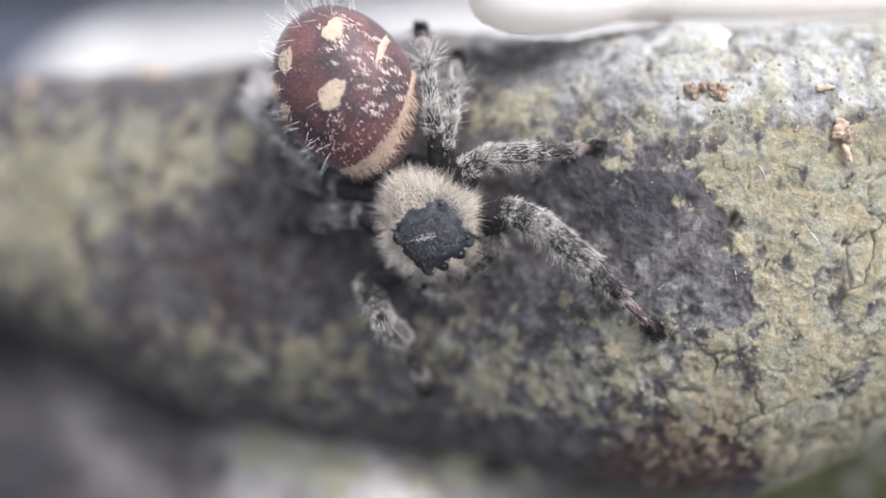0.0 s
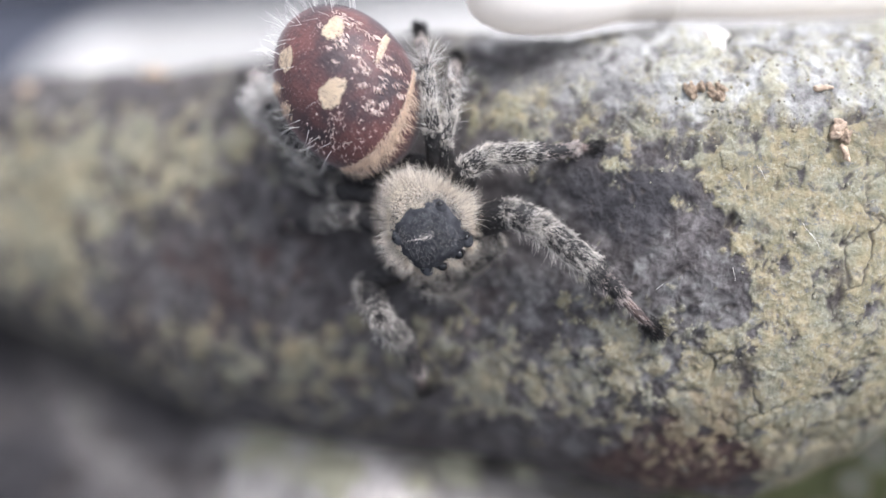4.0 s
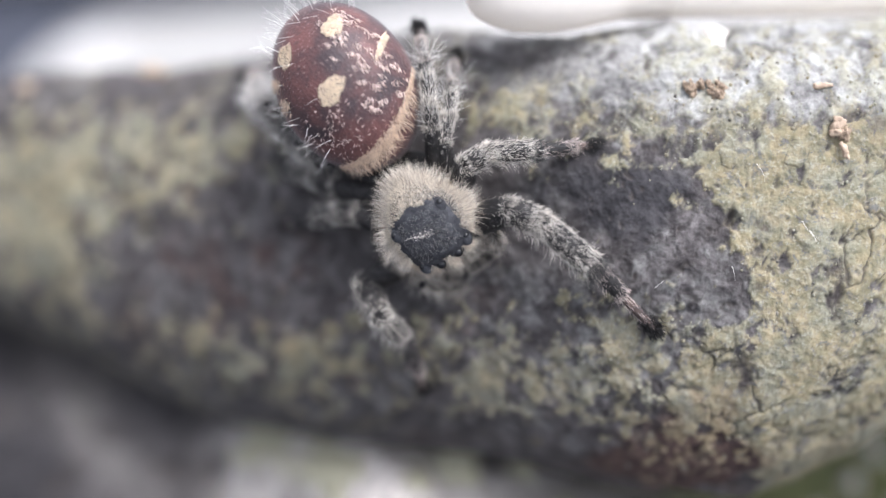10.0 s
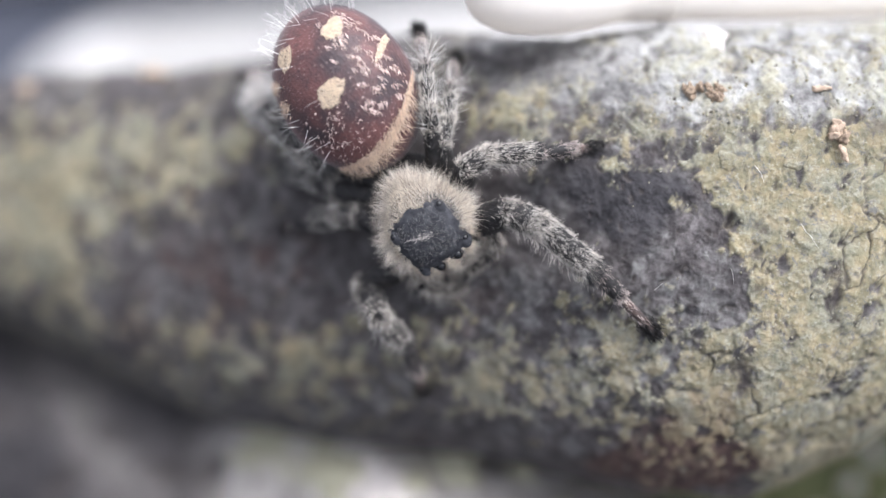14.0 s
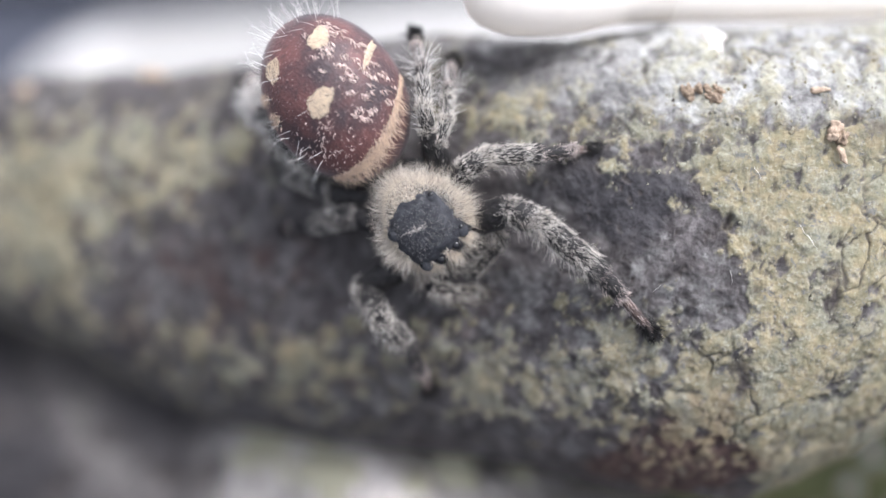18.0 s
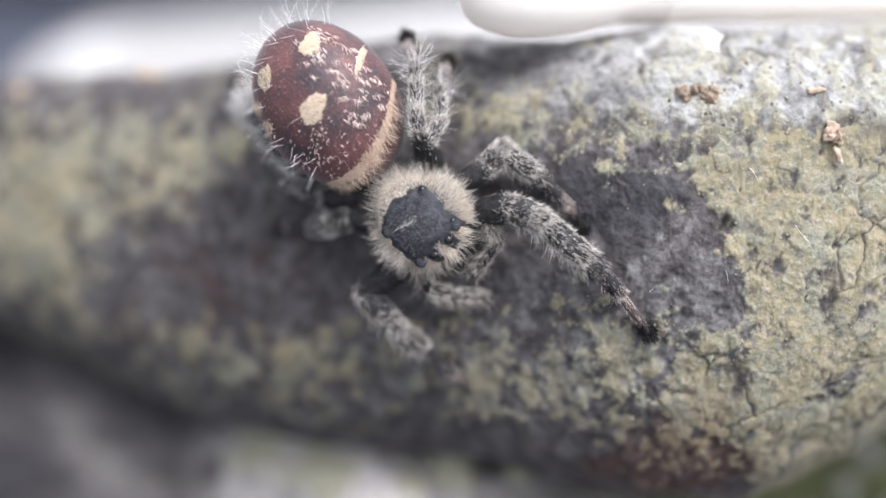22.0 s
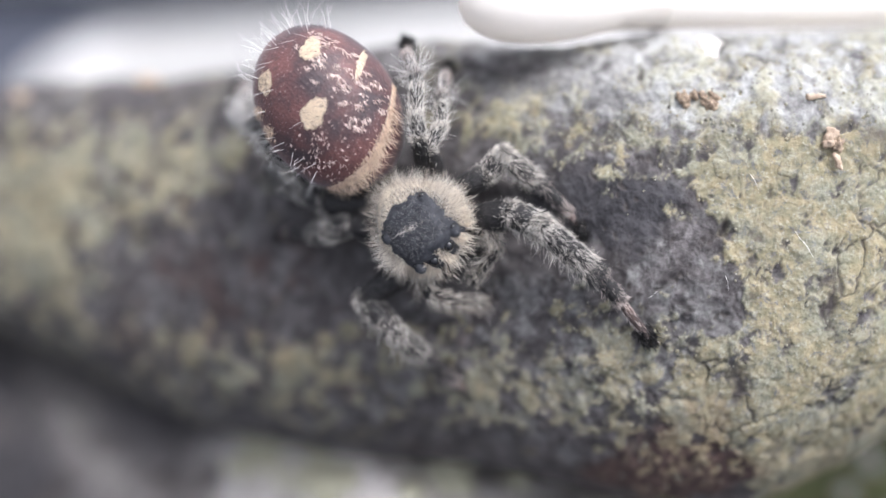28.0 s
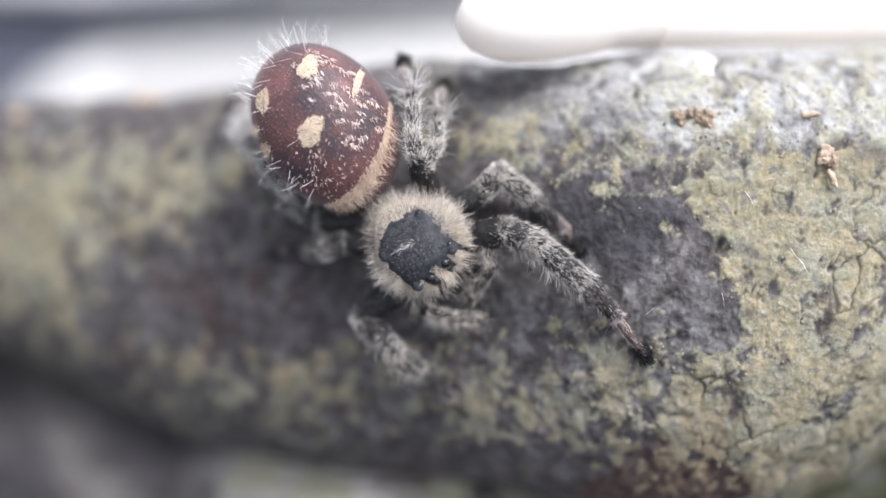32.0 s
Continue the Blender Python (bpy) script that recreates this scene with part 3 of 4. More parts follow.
def tray():
    """A shallow tray with rounded corners and a low rolled rim."""
    inset = np.array((90, 6.0, 4.6, 3.2, 1.8, 0.7, 0.0, 0.5, 1.8, 3.2, 4.0, 90))
    z = np.array((2.2, 2.2, 2.5, 3.6, 4.5, 4.9, 4.6, 3.9, 2.3, 0.8, 0.0, 0.0))
    t = np.linspace(0, 2 * np.pi, 160, endpoint=False)
    sx, sy, corner = 60.0, 32.0, 18.0
    dx, dy = np.cos(t), np.sin(t)
    v = []
    for d, h in zip(inset, z):
        c, w, l = max(0.5, corner - d), max(0.6, sx - d), max(0.6, sy - d)
        c = min(c, w, l)
        bx, by = np.sign(dx) * (w - c) * np.clip(np.abs(dx) * 3, 0, 1), np.sign(dy) * (l - c) * np.clip(np.abs(dy) * 3, 0, 1)
        v += [(a, b, h) for a, b in zip(bx + c * dx, by + c * dy)]
    v, n = np.array(v), len(t)
    ob = link("tray", np.vstack([v[:2 * n], v[-2 * n:]]), np.vstack([grid_faces(2, n), grid_faces(2, n) + 2 * n]), [DISH])
    link("rim", v[n:-n], grid_faces(len(z) - 2, n), [DISH], ob, "low rolled rim of the tray")
    ob.matrix_world = pose(8.5 * MM, 63.0 * MM, 0, 0, 0, 7)
    tagged(ob, "shallow pale grey glazed tray with rounded corners on the table", "tray")


def towel():
    x, s = np.linspace(-170, 150, 420), np.linspace(0, 1, 60)
    X, S = (v.ravel() for v in np.meshgrid(x, s, indexing="ij"))
    a = S * 2 * np.pi
    lip = np.abs(np.cos(a)) ** 0.6 * np.sign(np.cos(a))
    top = np.abs(np.sin(a)) ** 0.5 * np.sign(np.sin(a))
    p = np.stack([X, 159.0 + 0.062 * X - 55 * lip, 4.5 + 4.4 * top], 1)
    p[:, 1] += 1.5 * fbm(np.stack([X, 0 * X, 0 * X], 1), 22, 2, 111) * (lip > 0)
    p[:, 2] += (0.9 * fbm(p, 7, 3, 113) + 0.5 * fbm(p, 1.5, 2, 117)) * (top > 0)
    p[:, 1] += 0.9 * fbm(p, 2.6, 2, 119)
    p[:, 2] = np.maximum(p[:, 2], 0.1)
    ob = link("towel", p, grid_faces(len(x), len(s)), [CLOTH])
    tagged(ob, "folded white towelling cloth with a soft edge on the table", "towel")


def moss():
    n = 70
    g = np.linspace(-1, 1, n)
    x, y = (v.ravel() for v in np.meshgrid(g, g, indexing="ij"))
    rr = np.sqrt(x * x + y * y)
    p = np.stack([40 + 26 * x, 12 + 26 * y, 0 * x], 1)
    p[:, 2] = 19 * np.sqrt(np.clip(1 - rr ** 2, 0, 1)) + 1.8 * fbm(p, 5, 3, 131) * (rr < 0.97)
    p[:, 2] = np.maximum(p[:, 2], 0.05)
    body = (p, grid_faces(n, n, False)[:, ::-1])
    pick = RNG.choice(np.flatnonzero(rr < 0.93), 3500)
    root = p[pick] + RNG.normal(size=(3500, 3)) * 0.25
    fuzz = hairs(root, np.array((0, 0, 1.0)) + RNG.normal(size=(3500, 3)) * 0.5, RNG.uniform(0.8, 2.2, 3500), 0.12, 0.5)
    v, f, w = join(body, fuzz)
    tagged(link("moss", v, f, [MOSS, MOSS], which=w), "low cushion of olive green moss on the table", "moss", kind="stuff")


def pebble():
    v, f = egg(1.0, 1.3, 0.8, 10, 14, 2.0, 0.3, 139)
    first = link("pebble", v, f, [STICK])
    tagged(first, "tiny white pebble lying on the moss", "pebble", "pebbles on the moss")
    first.location = (34 * MM, 9.5 * MM, 18.4 * MM)
    for x, y, z in ((31.5, 6.5, 17.6), (29.2, 5, 16), (35, 4.4, 18), (37.4, 7.6, 18.8)):
        copy_thing(first, pose(x * MM, y * MM, z * MM, 20 * x, 0, 31 * x))


# ---- the spider ----
HEAD_EGG, HEAD_POWER = (2.36, 2.64, 2.05), 2.3
BELLY_EGG = (3.8, 4.95, 3.5)
PALPS = (((-1.27, 1.24, -1.80), (-2.38, 2.41, -1.20), (-2.12, 3.40, -1.98), (0.63, 3.52, -2.66)),
         ((2.16, 1.09, -1.45), (2.60, 2.59, -1.17), (2.03, 3.47, -2.24), (0.99, 4.43, -3.83)))


def above(ax, ay, size, power=2.0):
    """The height of an egg's back over (ax, ay)."""
    return size[2] * max(0.0, 1 - abs(ax / size[0]) ** power - abs(ay / size[1]) ** power) ** (1 / power)


def head(spider):
    v, f = egg(*HEAD_EGG, 56, 64, HEAD_POWER, 0.03, 5)
    slim = lambda p: 1 - 0.46 * step_up(-p[:, 1], -0.3, 2.9)
    v[:, 0] *= slim(v)
    ob = link("carapace", v, f, [CAP], spider, "dark shiny head shield ringed by cream hair")

    eyes = ((1.54, -0.2, 0.2, 0.0), (1.46, 1.98, 0.21, -0.1), (0.56, 2.45, 0.29, -0.18))

    def brow(p):
        ragged = 0.28 * fbm(p, 0.4, 3, 151)
        crown = (np.abs(p[:, 0]) < 1.8 + ragged - 0.08 * np.abs(p[:, 1] - 0.8)) & (p[:, 1] > -0.85 + ragged + 0.2 * np.abs(p[:, 0])) & (p[:, 1] < 2.3 + 0.5 * ragged) & (p[:, 2] > 0.7)
        for ex, ey, size, _ in eyes:
            crown |= (np.abs(p[:, 0]) - ex) ** 2 + (p[:, 1] - ey) ** 2 < (1.2 * size) ** 2
        return ~crown & (p[:, 2] > -0.6)

    p, nrm = on_egg(19000, *HEAD_EGG, HEAD_POWER, brow)
    p = p * 0.99
    p[:, 0] *= slim(p)
    rim = step_up(1.5 - p[:, 2], 0, 1.5)[:, None]
    out = unit(p * np.array((1, 0.9, 0.15)))
    way = nrm * (0.3 + 0.2 * rim) + out * (0.35 + 0.55 * rim) + np.array((0, -0.45, 0)) * (1 - rim) + RNG.normal(size=p.shape) * 0.3
    hv, hf = hairs(p, way, RNG.uniform(0.07, 0.19, len(p)) + rim[:, 0] * RNG.uniform(0.0, 1.0, len(p)) ** 3 * 0.7, 0.0085, 0.5)
    link("hair_ring", hv, hf, [CREAM], ob, "dense cream hair round the head")
    p, nrm = on_egg(1900, *HEAD_EGG, HEAD_POWER, lambda q: (q[:, 2] > -0.7) & (q[:, 2] < 1.35) & ~((q[:, 1] > 1.5) & (q[:, 2] > 0.0)))
    p = p * 0.97
    p[:, 0] *= slim(p)
    way = unit(p * np.array((1, 1, 0))) * 0.8 + nrm * 0.4 + np.array((0, -0.1, 0.05)) + RNG.normal(size=p.shape) * 0.28
    hv, hf = hairs(p, way, RNG.uniform(0.6, 1.35, len(p)), 0.0095, 0.6)
    link("hair_fringe", hv, hf, [IVORY], ob, "loose white hairs standing out from the head")
    m = 50
    q = np.stack([RNG.normal(0.15, 0.36, m), RNG.normal(0.75, 0.1, m), np.zeros(m)], 1)
    q[:, 1] -= 0.35 * (q[:, 0] - 0.15)
    q[:, 2] = [above(a, b, HEAD_EGG, HEAD_POWER) for a, b in q[:, :2]]
    hv, hf = hairs(q, np.array((0.8, -0.2, 0.35)) + RNG.normal(size=(m, 3)) * 0.4, RNG.uniform(0.1, 0.26, m), 0.014, 0.3)
    link("brow_patch", hv, hf, [GREY], ob, "sparse pale scales between the eyes")
    m = 1000
    q = np.stack([RNG.uniform(-1.4, 1.4, m), RNG.uniform(-0.5, 2.0, m), np.zeros(m)], 1)
    q[:, 2] = [above(a, b, HEAD_EGG, HEAD_POWER) for a, b in q[:, :2]]
    hv, hf = hairs(q, np.array((0.0, 1.0, 0.3)) + RNG.normal(size=(m, 3)) * 0.5, RNG.uniform(0.08, 0.2, m), 0.0075, 0.4)
    link("crown_down", hv, hf, [DOWN], ob, "thin grey down on the crown")
    for ex, ey, size, lift in eyes:
        for s in (-1, 1):
            z = above(ex, ey, HEAD_EGG, HEAD_POWER) + lift
            ev, ef = egg(size, size, size, 16, 20)
            eye = link("eye", ev, ef, [EYE], ob, "round glossy black eye")
            eye.location = (s * ex * MM, ey * MM, z * MM)
            if size < 0.25:
                mv, mf = egg(0.36, 0.42, 0.3, 14, 18)
                mound = link("eye_mound", mv, mf, [CAP], ob)
                mound.location = (s * (ex - 0.1) * MM, (ey + 0.12) * MM, (z - 0.12) * MM)
    for s in (-1, 1):
        jv, jf = egg(0.75, 0.95, 1.2, 20, 24)
        jaw = link("jaw", jv, jf, [SHELL], ob, "dark blunt jaw under the face")
        jaw.location = (s * 0.75 * MM, 1.9 * MM, -2.1 * MM)
    bv, bf = egg(2.5, 3.2, 1.3, 24, 30)
    under = link("underside", bv, bf, [SHELL], ob, "dark underside between the legs")
    under.location = (0, -1.0 * MM, -1.7 * MM)
    for pts in PALPS:
        pts = np.array(pts)
        bits = []
        for a, b, r in zip(pts[:-1], pts[1:], (0.34, 0.34, 0.3)):
            bits += limb_mesh(a, b, r, 480, 0.95)
        v, f, w = join(*bits)
        link("palp", v, f, [SHELL, IVORY, DUSK], ob, "short feeler fringed with pale hair", which=w % 3)
    return ob


def limb_mesh(a, b, r, count, reach):
    """A hairy limb piece from a to b: its shell and its hair."""
    a, b = np.array(a, float), np.array(b, float)
    long = np.linalg.norm(b - a)
    y = unit(b - a)
    x = unit(np.cross(y, (0.0, 0.0, 1.0)))
    turn = np.stack([x, y, np.cross(x, y)], 1)
    st = np.array((-0.25, -0.2, 0.0, 0.15, 0.5, 0.85, 1.0))
    v, f = lathe(np.array((0.05, 0.55, 0.85, 1.0, 1.05, 0.95, 0.8)) * r, np.concatenate([st[:2] * r * 2, st[2:] * long]), 16)
    light, dark = fur(long, r, count, reach, 0.45, lambda s: 0.06 + 0.5 * (s > 0.86))
    return [(v @ turn.T + a, f), (light[0] @ turn.T + a, light[1]), (dark[0] @ turn.T + a, dark[1])]


def fur(long, r, count, reach, share, dusk):
    """Hair round a limb along y, close-lying and long standing: the pale hairs and the dark ones, whose share dusk gives along the limb."""
    n = int(count)
    t, s = RNG.uniform(0, 2 * np.pi, n), RNG.uniform(0.0, 1.0, n)
    ray = np.stack([np.cos(t), 0 * t, np.sin(t)], 1)
    root = ray * r * 0.97
    root[:, 1] = s * long
    stand = (RNG.uniform(size=n) < share)[:, None]
    way = ray * np.where(stand, 0.9, 0.07) + np.array((0, 1.0, 0)) * np.where(stand, 0.7, 1.0) + RNG.normal(size=(n, 3)) * 0.17
    size = np.where(stand[:, 0], RNG.uniform(0.35, 1.0, n) * reach * (0.85 + 0.35 * np.cos(t)), RNG.uniform(0.2, 0.42, n))
    black = RNG.uniform(size=n) < dusk(s)
    thick = np.where(stand, 0.0075, 0.0125)
    return tuple(hairs(root[m], way[m], size[m], thick[m], 0.45) for m in (~black, black))


def belly(spider):
    v, f = egg(*BELLY_EGG, 72, 80, 2.0, 0.012, 3)
    ob = link("abdomen", v, f, [SKIN], spider, "glossy dark red-brown abdomen with cream spots")

    def lay(name, px, py, mats, label, length, thick, way, tilt=0.25, flat=0.45, loose=0.42):
        p = np.stack([px, py, np.zeros(len(px))], 1)
        p[:, 2] = [above(a, b, BELLY_EGG) for a, b in p[:, :2]]
        nrm = unit(p / np.array(BELLY_EGG) ** 2)
        d = np.asarray(way, float) + RNG.normal(size=p.shape) * loose
        d = unit(d - nrm * (d * nrm).sum(1, keepdims=True)) + nrm * tilt
        hv, hf = hairs(p * 1.012, d, length, thick, 0.25, flat)
        return link(name, hv, hf, mats, ob, label)

    for cx, cy, rx, ry, turn in ((0.82, 0.2, 0.56, 0.86, -1.14), (-1.0, -2.77, 0.48, 0.68, -1.0), (1.98, -2.76, 0.38, 0.62, -0.6), (-2.75, -0.67, 0.17, 0.85, -0.84)):
        n = int(1500 * rx * ry / 0.45)
        t = RNG.uniform(0, 2 * np.pi, n)
        rad = np.sqrt(RNG.uniform(size=n)) * (1 + RNG.normal(size=n) * 0.04 + 0.1 * np.sin(3 * t + cx) + 0.07 * np.sin(5 * t - 2 * cy) + 0.05 * np.sin(9 * t))
        ex, ey = rad * rx * np.cos(t), rad * ry * np.sin(t)
        lay("spot", cx + ex * math.cos(turn) - ey * math.sin(turn), cy + ex * math.sin(turn) + ey * math.cos(turn), [SCALE], "cream spot of flat scales",
            RNG.uniform(0.1, 0.2, n), 0.016, (-0.5, 0.7, 0), 0.12, 0.45, 0.3)
    for cx, cy in ((3.2, -1.9), (3.35, -0.6)):
        n = 130
        lay("side_tuft", cx + RNG.normal(size=n) * 0.14, cy + RNG.normal(size=n) * 0.2, [TAWNY], "tawny tuft low on the side", RNG.uniform(0.14, 0.3, n), 0.018, (0.7, 0.5, 0), 0.4)
    n = 4200
    bx = RNG.uniform(-3.6, 3.0, n)
    by = 4.05 - 0.145 * (bx - 0.9) ** 2 + RNG.normal(size=n) * (0.07 + 0.1 * np.exp(-((bx + 0.4) / 1.4) ** 2))
    inside = (bx / BELLY_EGG[0]) ** 2 + (by / BELLY_EGG[1]) ** 2 < 0.985
    bx, by = bx[inside], by[inside]
    lay("band", bx, by, [TAWNY], "tawny hair band across the front of the abdomen", RNG.uniform(0.12, 0.26, len(bx)), 0.014, (0, 1, 0), 0.3)
    n = 420
    bx = RNG.uniform(-3.0, 3.1, n)
    by = 4.2 - 0.15 * (bx - 0.9) ** 2 + RNG.normal(size=n) * 0.16
    inside = (bx / BELLY_EGG[0]) ** 2 + (by / BELLY_EGG[1]) ** 2 < 0.985
    bx, by = bx[inside], by[inside]
    lay("fringe", bx, by, [TAWNY], "long pale hairs along the front band", RNG.uniform(0.4, 0.95, len(bx)), 0.011, (0, 1, 0), 0.6, 1.0)
    # blocks of short scales laid side by side, in rows that run down the flank
    n = 105
    fx, fy = RNG.uniform(-3.2, 0.0, n), RNG.uniform(-3.9, 2.4, n)
    inside = ((fx / 3.3) ** 2 + (fy / 4.6) ** 2 < 0.93) & (fx < -0.5 - 0.25 * np.abs(fy) * (fy < 0) + 0.9 * (RNG.uniform(size=n) < 0.2))
    fx, fy = fx[inside], fy[inside]
    k = 6
    row = np.tile(np.arange(k) - 2.5, len(fx)) * np.repeat(RNG.uniform(0.5, 1.1, len(fx)), k)
    fx = np.repeat(fx, k) - 0.055 * row + RNG.normal(size=len(row)) * 0.03
    fy = np.repeat(fy, k) + 0.03 * row + np.where(np.arange(len(row)) % 2, 0.06, -0.06)
    tagged(lay("fleck", fx, fy, [FLECK], "small pinkish flecks of scales", RNG.uniform(0.16, 0.32, len(fx)), 0.029, (0.1, 1.0, 0), 0.1, 0.45, 0.3), kind="stuff")
    n = 44
    fx, fy = RNG.normal(0.6, 1.3, n), RNG.normal(2.0, 1.1, n)
    inside = (fx / 3.3) ** 2 + (fy / 4.5) ** 2 < 0.85
    fx, fy = fx[inside], fy[inside]
    fx = np.repeat(fx, 7) + RNG.normal(size=len(fx) * 7) * 0.035
    fy = np.repeat(fy, 7) + RNG.normal(size=len(fy) * 7) * 0.035
    tagged(lay("fleck", fx, fy, [FLECK], "small pale tufts on the front of the abdomen", RNG.uniform(0.05, 0.12, len(fx)), 0.012, (0.3, 1.0, 0), 0.5, 0.6, 0.8), kind="stuff")
    n = 150
    fx, fy = RNG.uniform(1.0, 3.4, n), RNG.uniform(1.2, 3.6, n)
    inside = ((fx / 3.6) ** 2 + (fy / 4.7) ** 2 < 0.93) & (fbm(np.stack([fx, fy, 0 * fx], 1), 0.7, 2, 157) > 0.0)
    fx, fy = fx[inside], fy[inside]
    lay("curl", fx, fy, [FLECK], "", RNG.uniform(0.1, 0.26, len(fx)), 0.018, (0.5, 0.8, 0), 0.3)
    long = np.array((1.0, 1.5, 2.1, 2.6, 3.0, 2.9, 2.6, 2.2, 1.6, 1.2, -0.6, -1.2, 0.3, 1.8)), np.array((-3.4, -3.5, -3.2, -2.6, 0.4, 1.1, 1.7, 2.3, 0.2, 2.9, -3.7, -3.5, -3.9, -2.1))
    lay("long_bristles", *long, [WHITE], "long white arched hairs on the back", RNG.uniform(0.8, 1.4, 14), 0.013, (0.75, -0.3, 0), 0.6, 1.0, 0.3)
    n = 130
    p, nrm = on_egg(n, *BELLY_EGG, 2.0, lambda q: (q[:, 2] > -0.8) & (q[:, 2] < 2.0) & (q[:, 1] < 3.0) & ((q[:, 0] > 0.4) | (q[:, 1] < -3.4)))
    way = nrm + np.array((0, -0.25, 0.35)) + RNG.normal(size=p.shape) * 0.25
    hv, hf = hairs(p, way, RNG.uniform(0.9, 1.8, len(p)), 0.0135, 0.85)
    link("bristles", hv, hf, [WHITE], ob, "long white curved bristles")
    p, nrm = on_egg(80, *BELLY_EGG, 2.0, lambda q: (q[:, 2] > -1.0) & (q[:, 2] < 1.8) & (q[:, 1] < -3.5))
    hv, hf = hairs(p, nrm + np.array((0, -0.4, 0.3)) + RNG.normal(size=p.shape) * 0.2, RNG.uniform(1.0, 2.1, len(p)), 0.016, 0.35)
    link("tail_bristles", hv, hf, [WHITE], ob, "long white bristles at the tail end")
    return ob


PIECES = ("leg", "patella", "tibia", "metatarsus", "tarsus")
GIRTH = (0.85, 0.76, 0.69, 0.43, 0.27)
DUSKY = (lambda s: 0.9 + 0 * s, lambda s: 0.15 + 0.4 * ((s > 0.82) & (s < 0.88)), lambda s: 0.14 + 0.7 * step_up(s, 0.66, 0.92), lambda s: 0.75 - 0.35 * s, lambda s: 0.25 + 0.5 * s)
LEGS = []


def leg(spider, rest, later, start, end, stout=1.0, shag=1.0, burst=0, leg_shade=0.0):
    """A leg through its joints, in millimetres of the spider's perch, before and after its step."""
    rest, later = np.array(rest), np.array(later)
    spans = np.linalg.norm(np.diff(rest, axis=0), axis=1)
    parts = []
    for i, name in enumerate(PIECES):
        r, long = GIRTH[i] * stout, spans[i]
        if i == 4:
            st = np.array((-0.2, 0.0, 0.3, 0.7, 0.93, 1.02)) * long
            rad = np.array((0.3, 0.85, 1.0, 0.95, 0.75, 0.1)) * r
        else:
            st = np.concatenate([(-0.5 * r, -0.35 * r, 0.0), np.array((0.2, 0.55, 0.9, 1.0)) * long, (long + 0.3 * r,)])
            rad = np.array((0.1, 0.6, 0.9, 1.03, 1.05, 0.92, 0.8, 0.1)) * r
        shell = lathe(rad, st, 20)
        n = int((420, 1700, 1900, 800, 260)[i] * long / 2 * (0.6 if burst else 1))
        dusk = DUSKY[i] if not burst or i != 3 else (lambda s: 0.3 + 0 * s)
        # extra dark hairs put shade into the legs of one side
        light, dark = fur(long, r, n, (0.4, 0.8, 0.95, 0.7, 0.3)[i] * shag, 0.05 if burst else 0.16, lambda s: dusk(s) + leg_shade)
        if i:
            cap = RNG.normal(size=(int(300 * (1 - leg_shade)), 3)) * np.array((1, 0.35, 1)) + np.array((0, -0.45, 0))
            cap = unit(cap) * r * 0.9
            light = join(light, hairs(cap, cap / r + np.array((0, 0.6, 0)) + RNG.normal(size=cap.shape) * 0.2, RNG.uniform(0.15, 0.4, len(cap)), 0.011, 0.3))[:2]
        bits = [shell, light, dark]
        if burst and 0 < i < 4:
            m = int(burst * ((0.4, 0.4, 0.7, 1.0) if burst < 200 else (0, 0.05, 0.35, 1.0))[i])
            ray = RNG.normal(size=(m, 3)) * np.array((1, 0.3, 1)) + np.array((0, 0.55, 0))
            ring = unit(ray * np.array((1, 0, 1))) * r * 0.9
            ring[:, 1] = long * (RNG.uniform(0, 1, m) if i < 3 else RNG.uniform(0, 0.35, m))
            bits.append(hairs(ring, ray, RNG.uniform(0.5, 1.0, m) * (0.8, 0.9, 1.1, 1.7)[i], 0.0085 if burst < 200 else 0.014, 0.3))
        if i == 4:
            tuft = np.tile((0.0, long * 0.78, 0.0), (520, 1)) + RNG.normal(size=(520, 3)) * np.array((0.2, 0.3, 0.2))
            bits.append(hairs(tuft, np.array((0, 1.0, -0.2)) + RNG.normal(size=(520, 3)) * 0.35, RNG.uniform(0.25, 0.5, 520), 0.03, 0.2))
        v, f, w = join(*bits)
        mats = [SHELL if i < 4 or burst else PINK, (GREY, GREY, GREY, ASH, ASH)[i], DUSK, WHITE if i < 4 else SHELL]
        ob = link(name, v, f, mats, parts[0] if parts else spider, ("jointed dark leg furred with grey-white hair", "", "", "", "dark toe tuft on a pale foot")[i], which=w)
        parts.append(ob)
    LEGS.append((parts, rest, later, spans, start, end))


def settle(joints, spans):
    """Keeps the hip and the foot and makes every piece its own length again."""
    hip, toe, p = joints[0].copy(), joints[-1].copy(), joints.copy()
    for _ in range(60):
        p[-1] = toe
        for i in range(len(p) - 2, -1, -1):
            p[i] = p[i + 1] + unit(p[i] - p[i + 1]) * spans[i]
        p[0] = hip
        for i in range(1, len(p)):
            p[i] = p[i - 1] + unit(p[i] - p[i - 1]) * spans[i - 1]
    return p


def bone(a, b):
    y = Vector(b - a).normalized()
    x = y.cross(Vector((0, 0, 1))).normalized()
    m = Matrix((x, y, x.cross(y))).transposed().to_4x4()
    m.translation = Vector(a) * MM
    return m


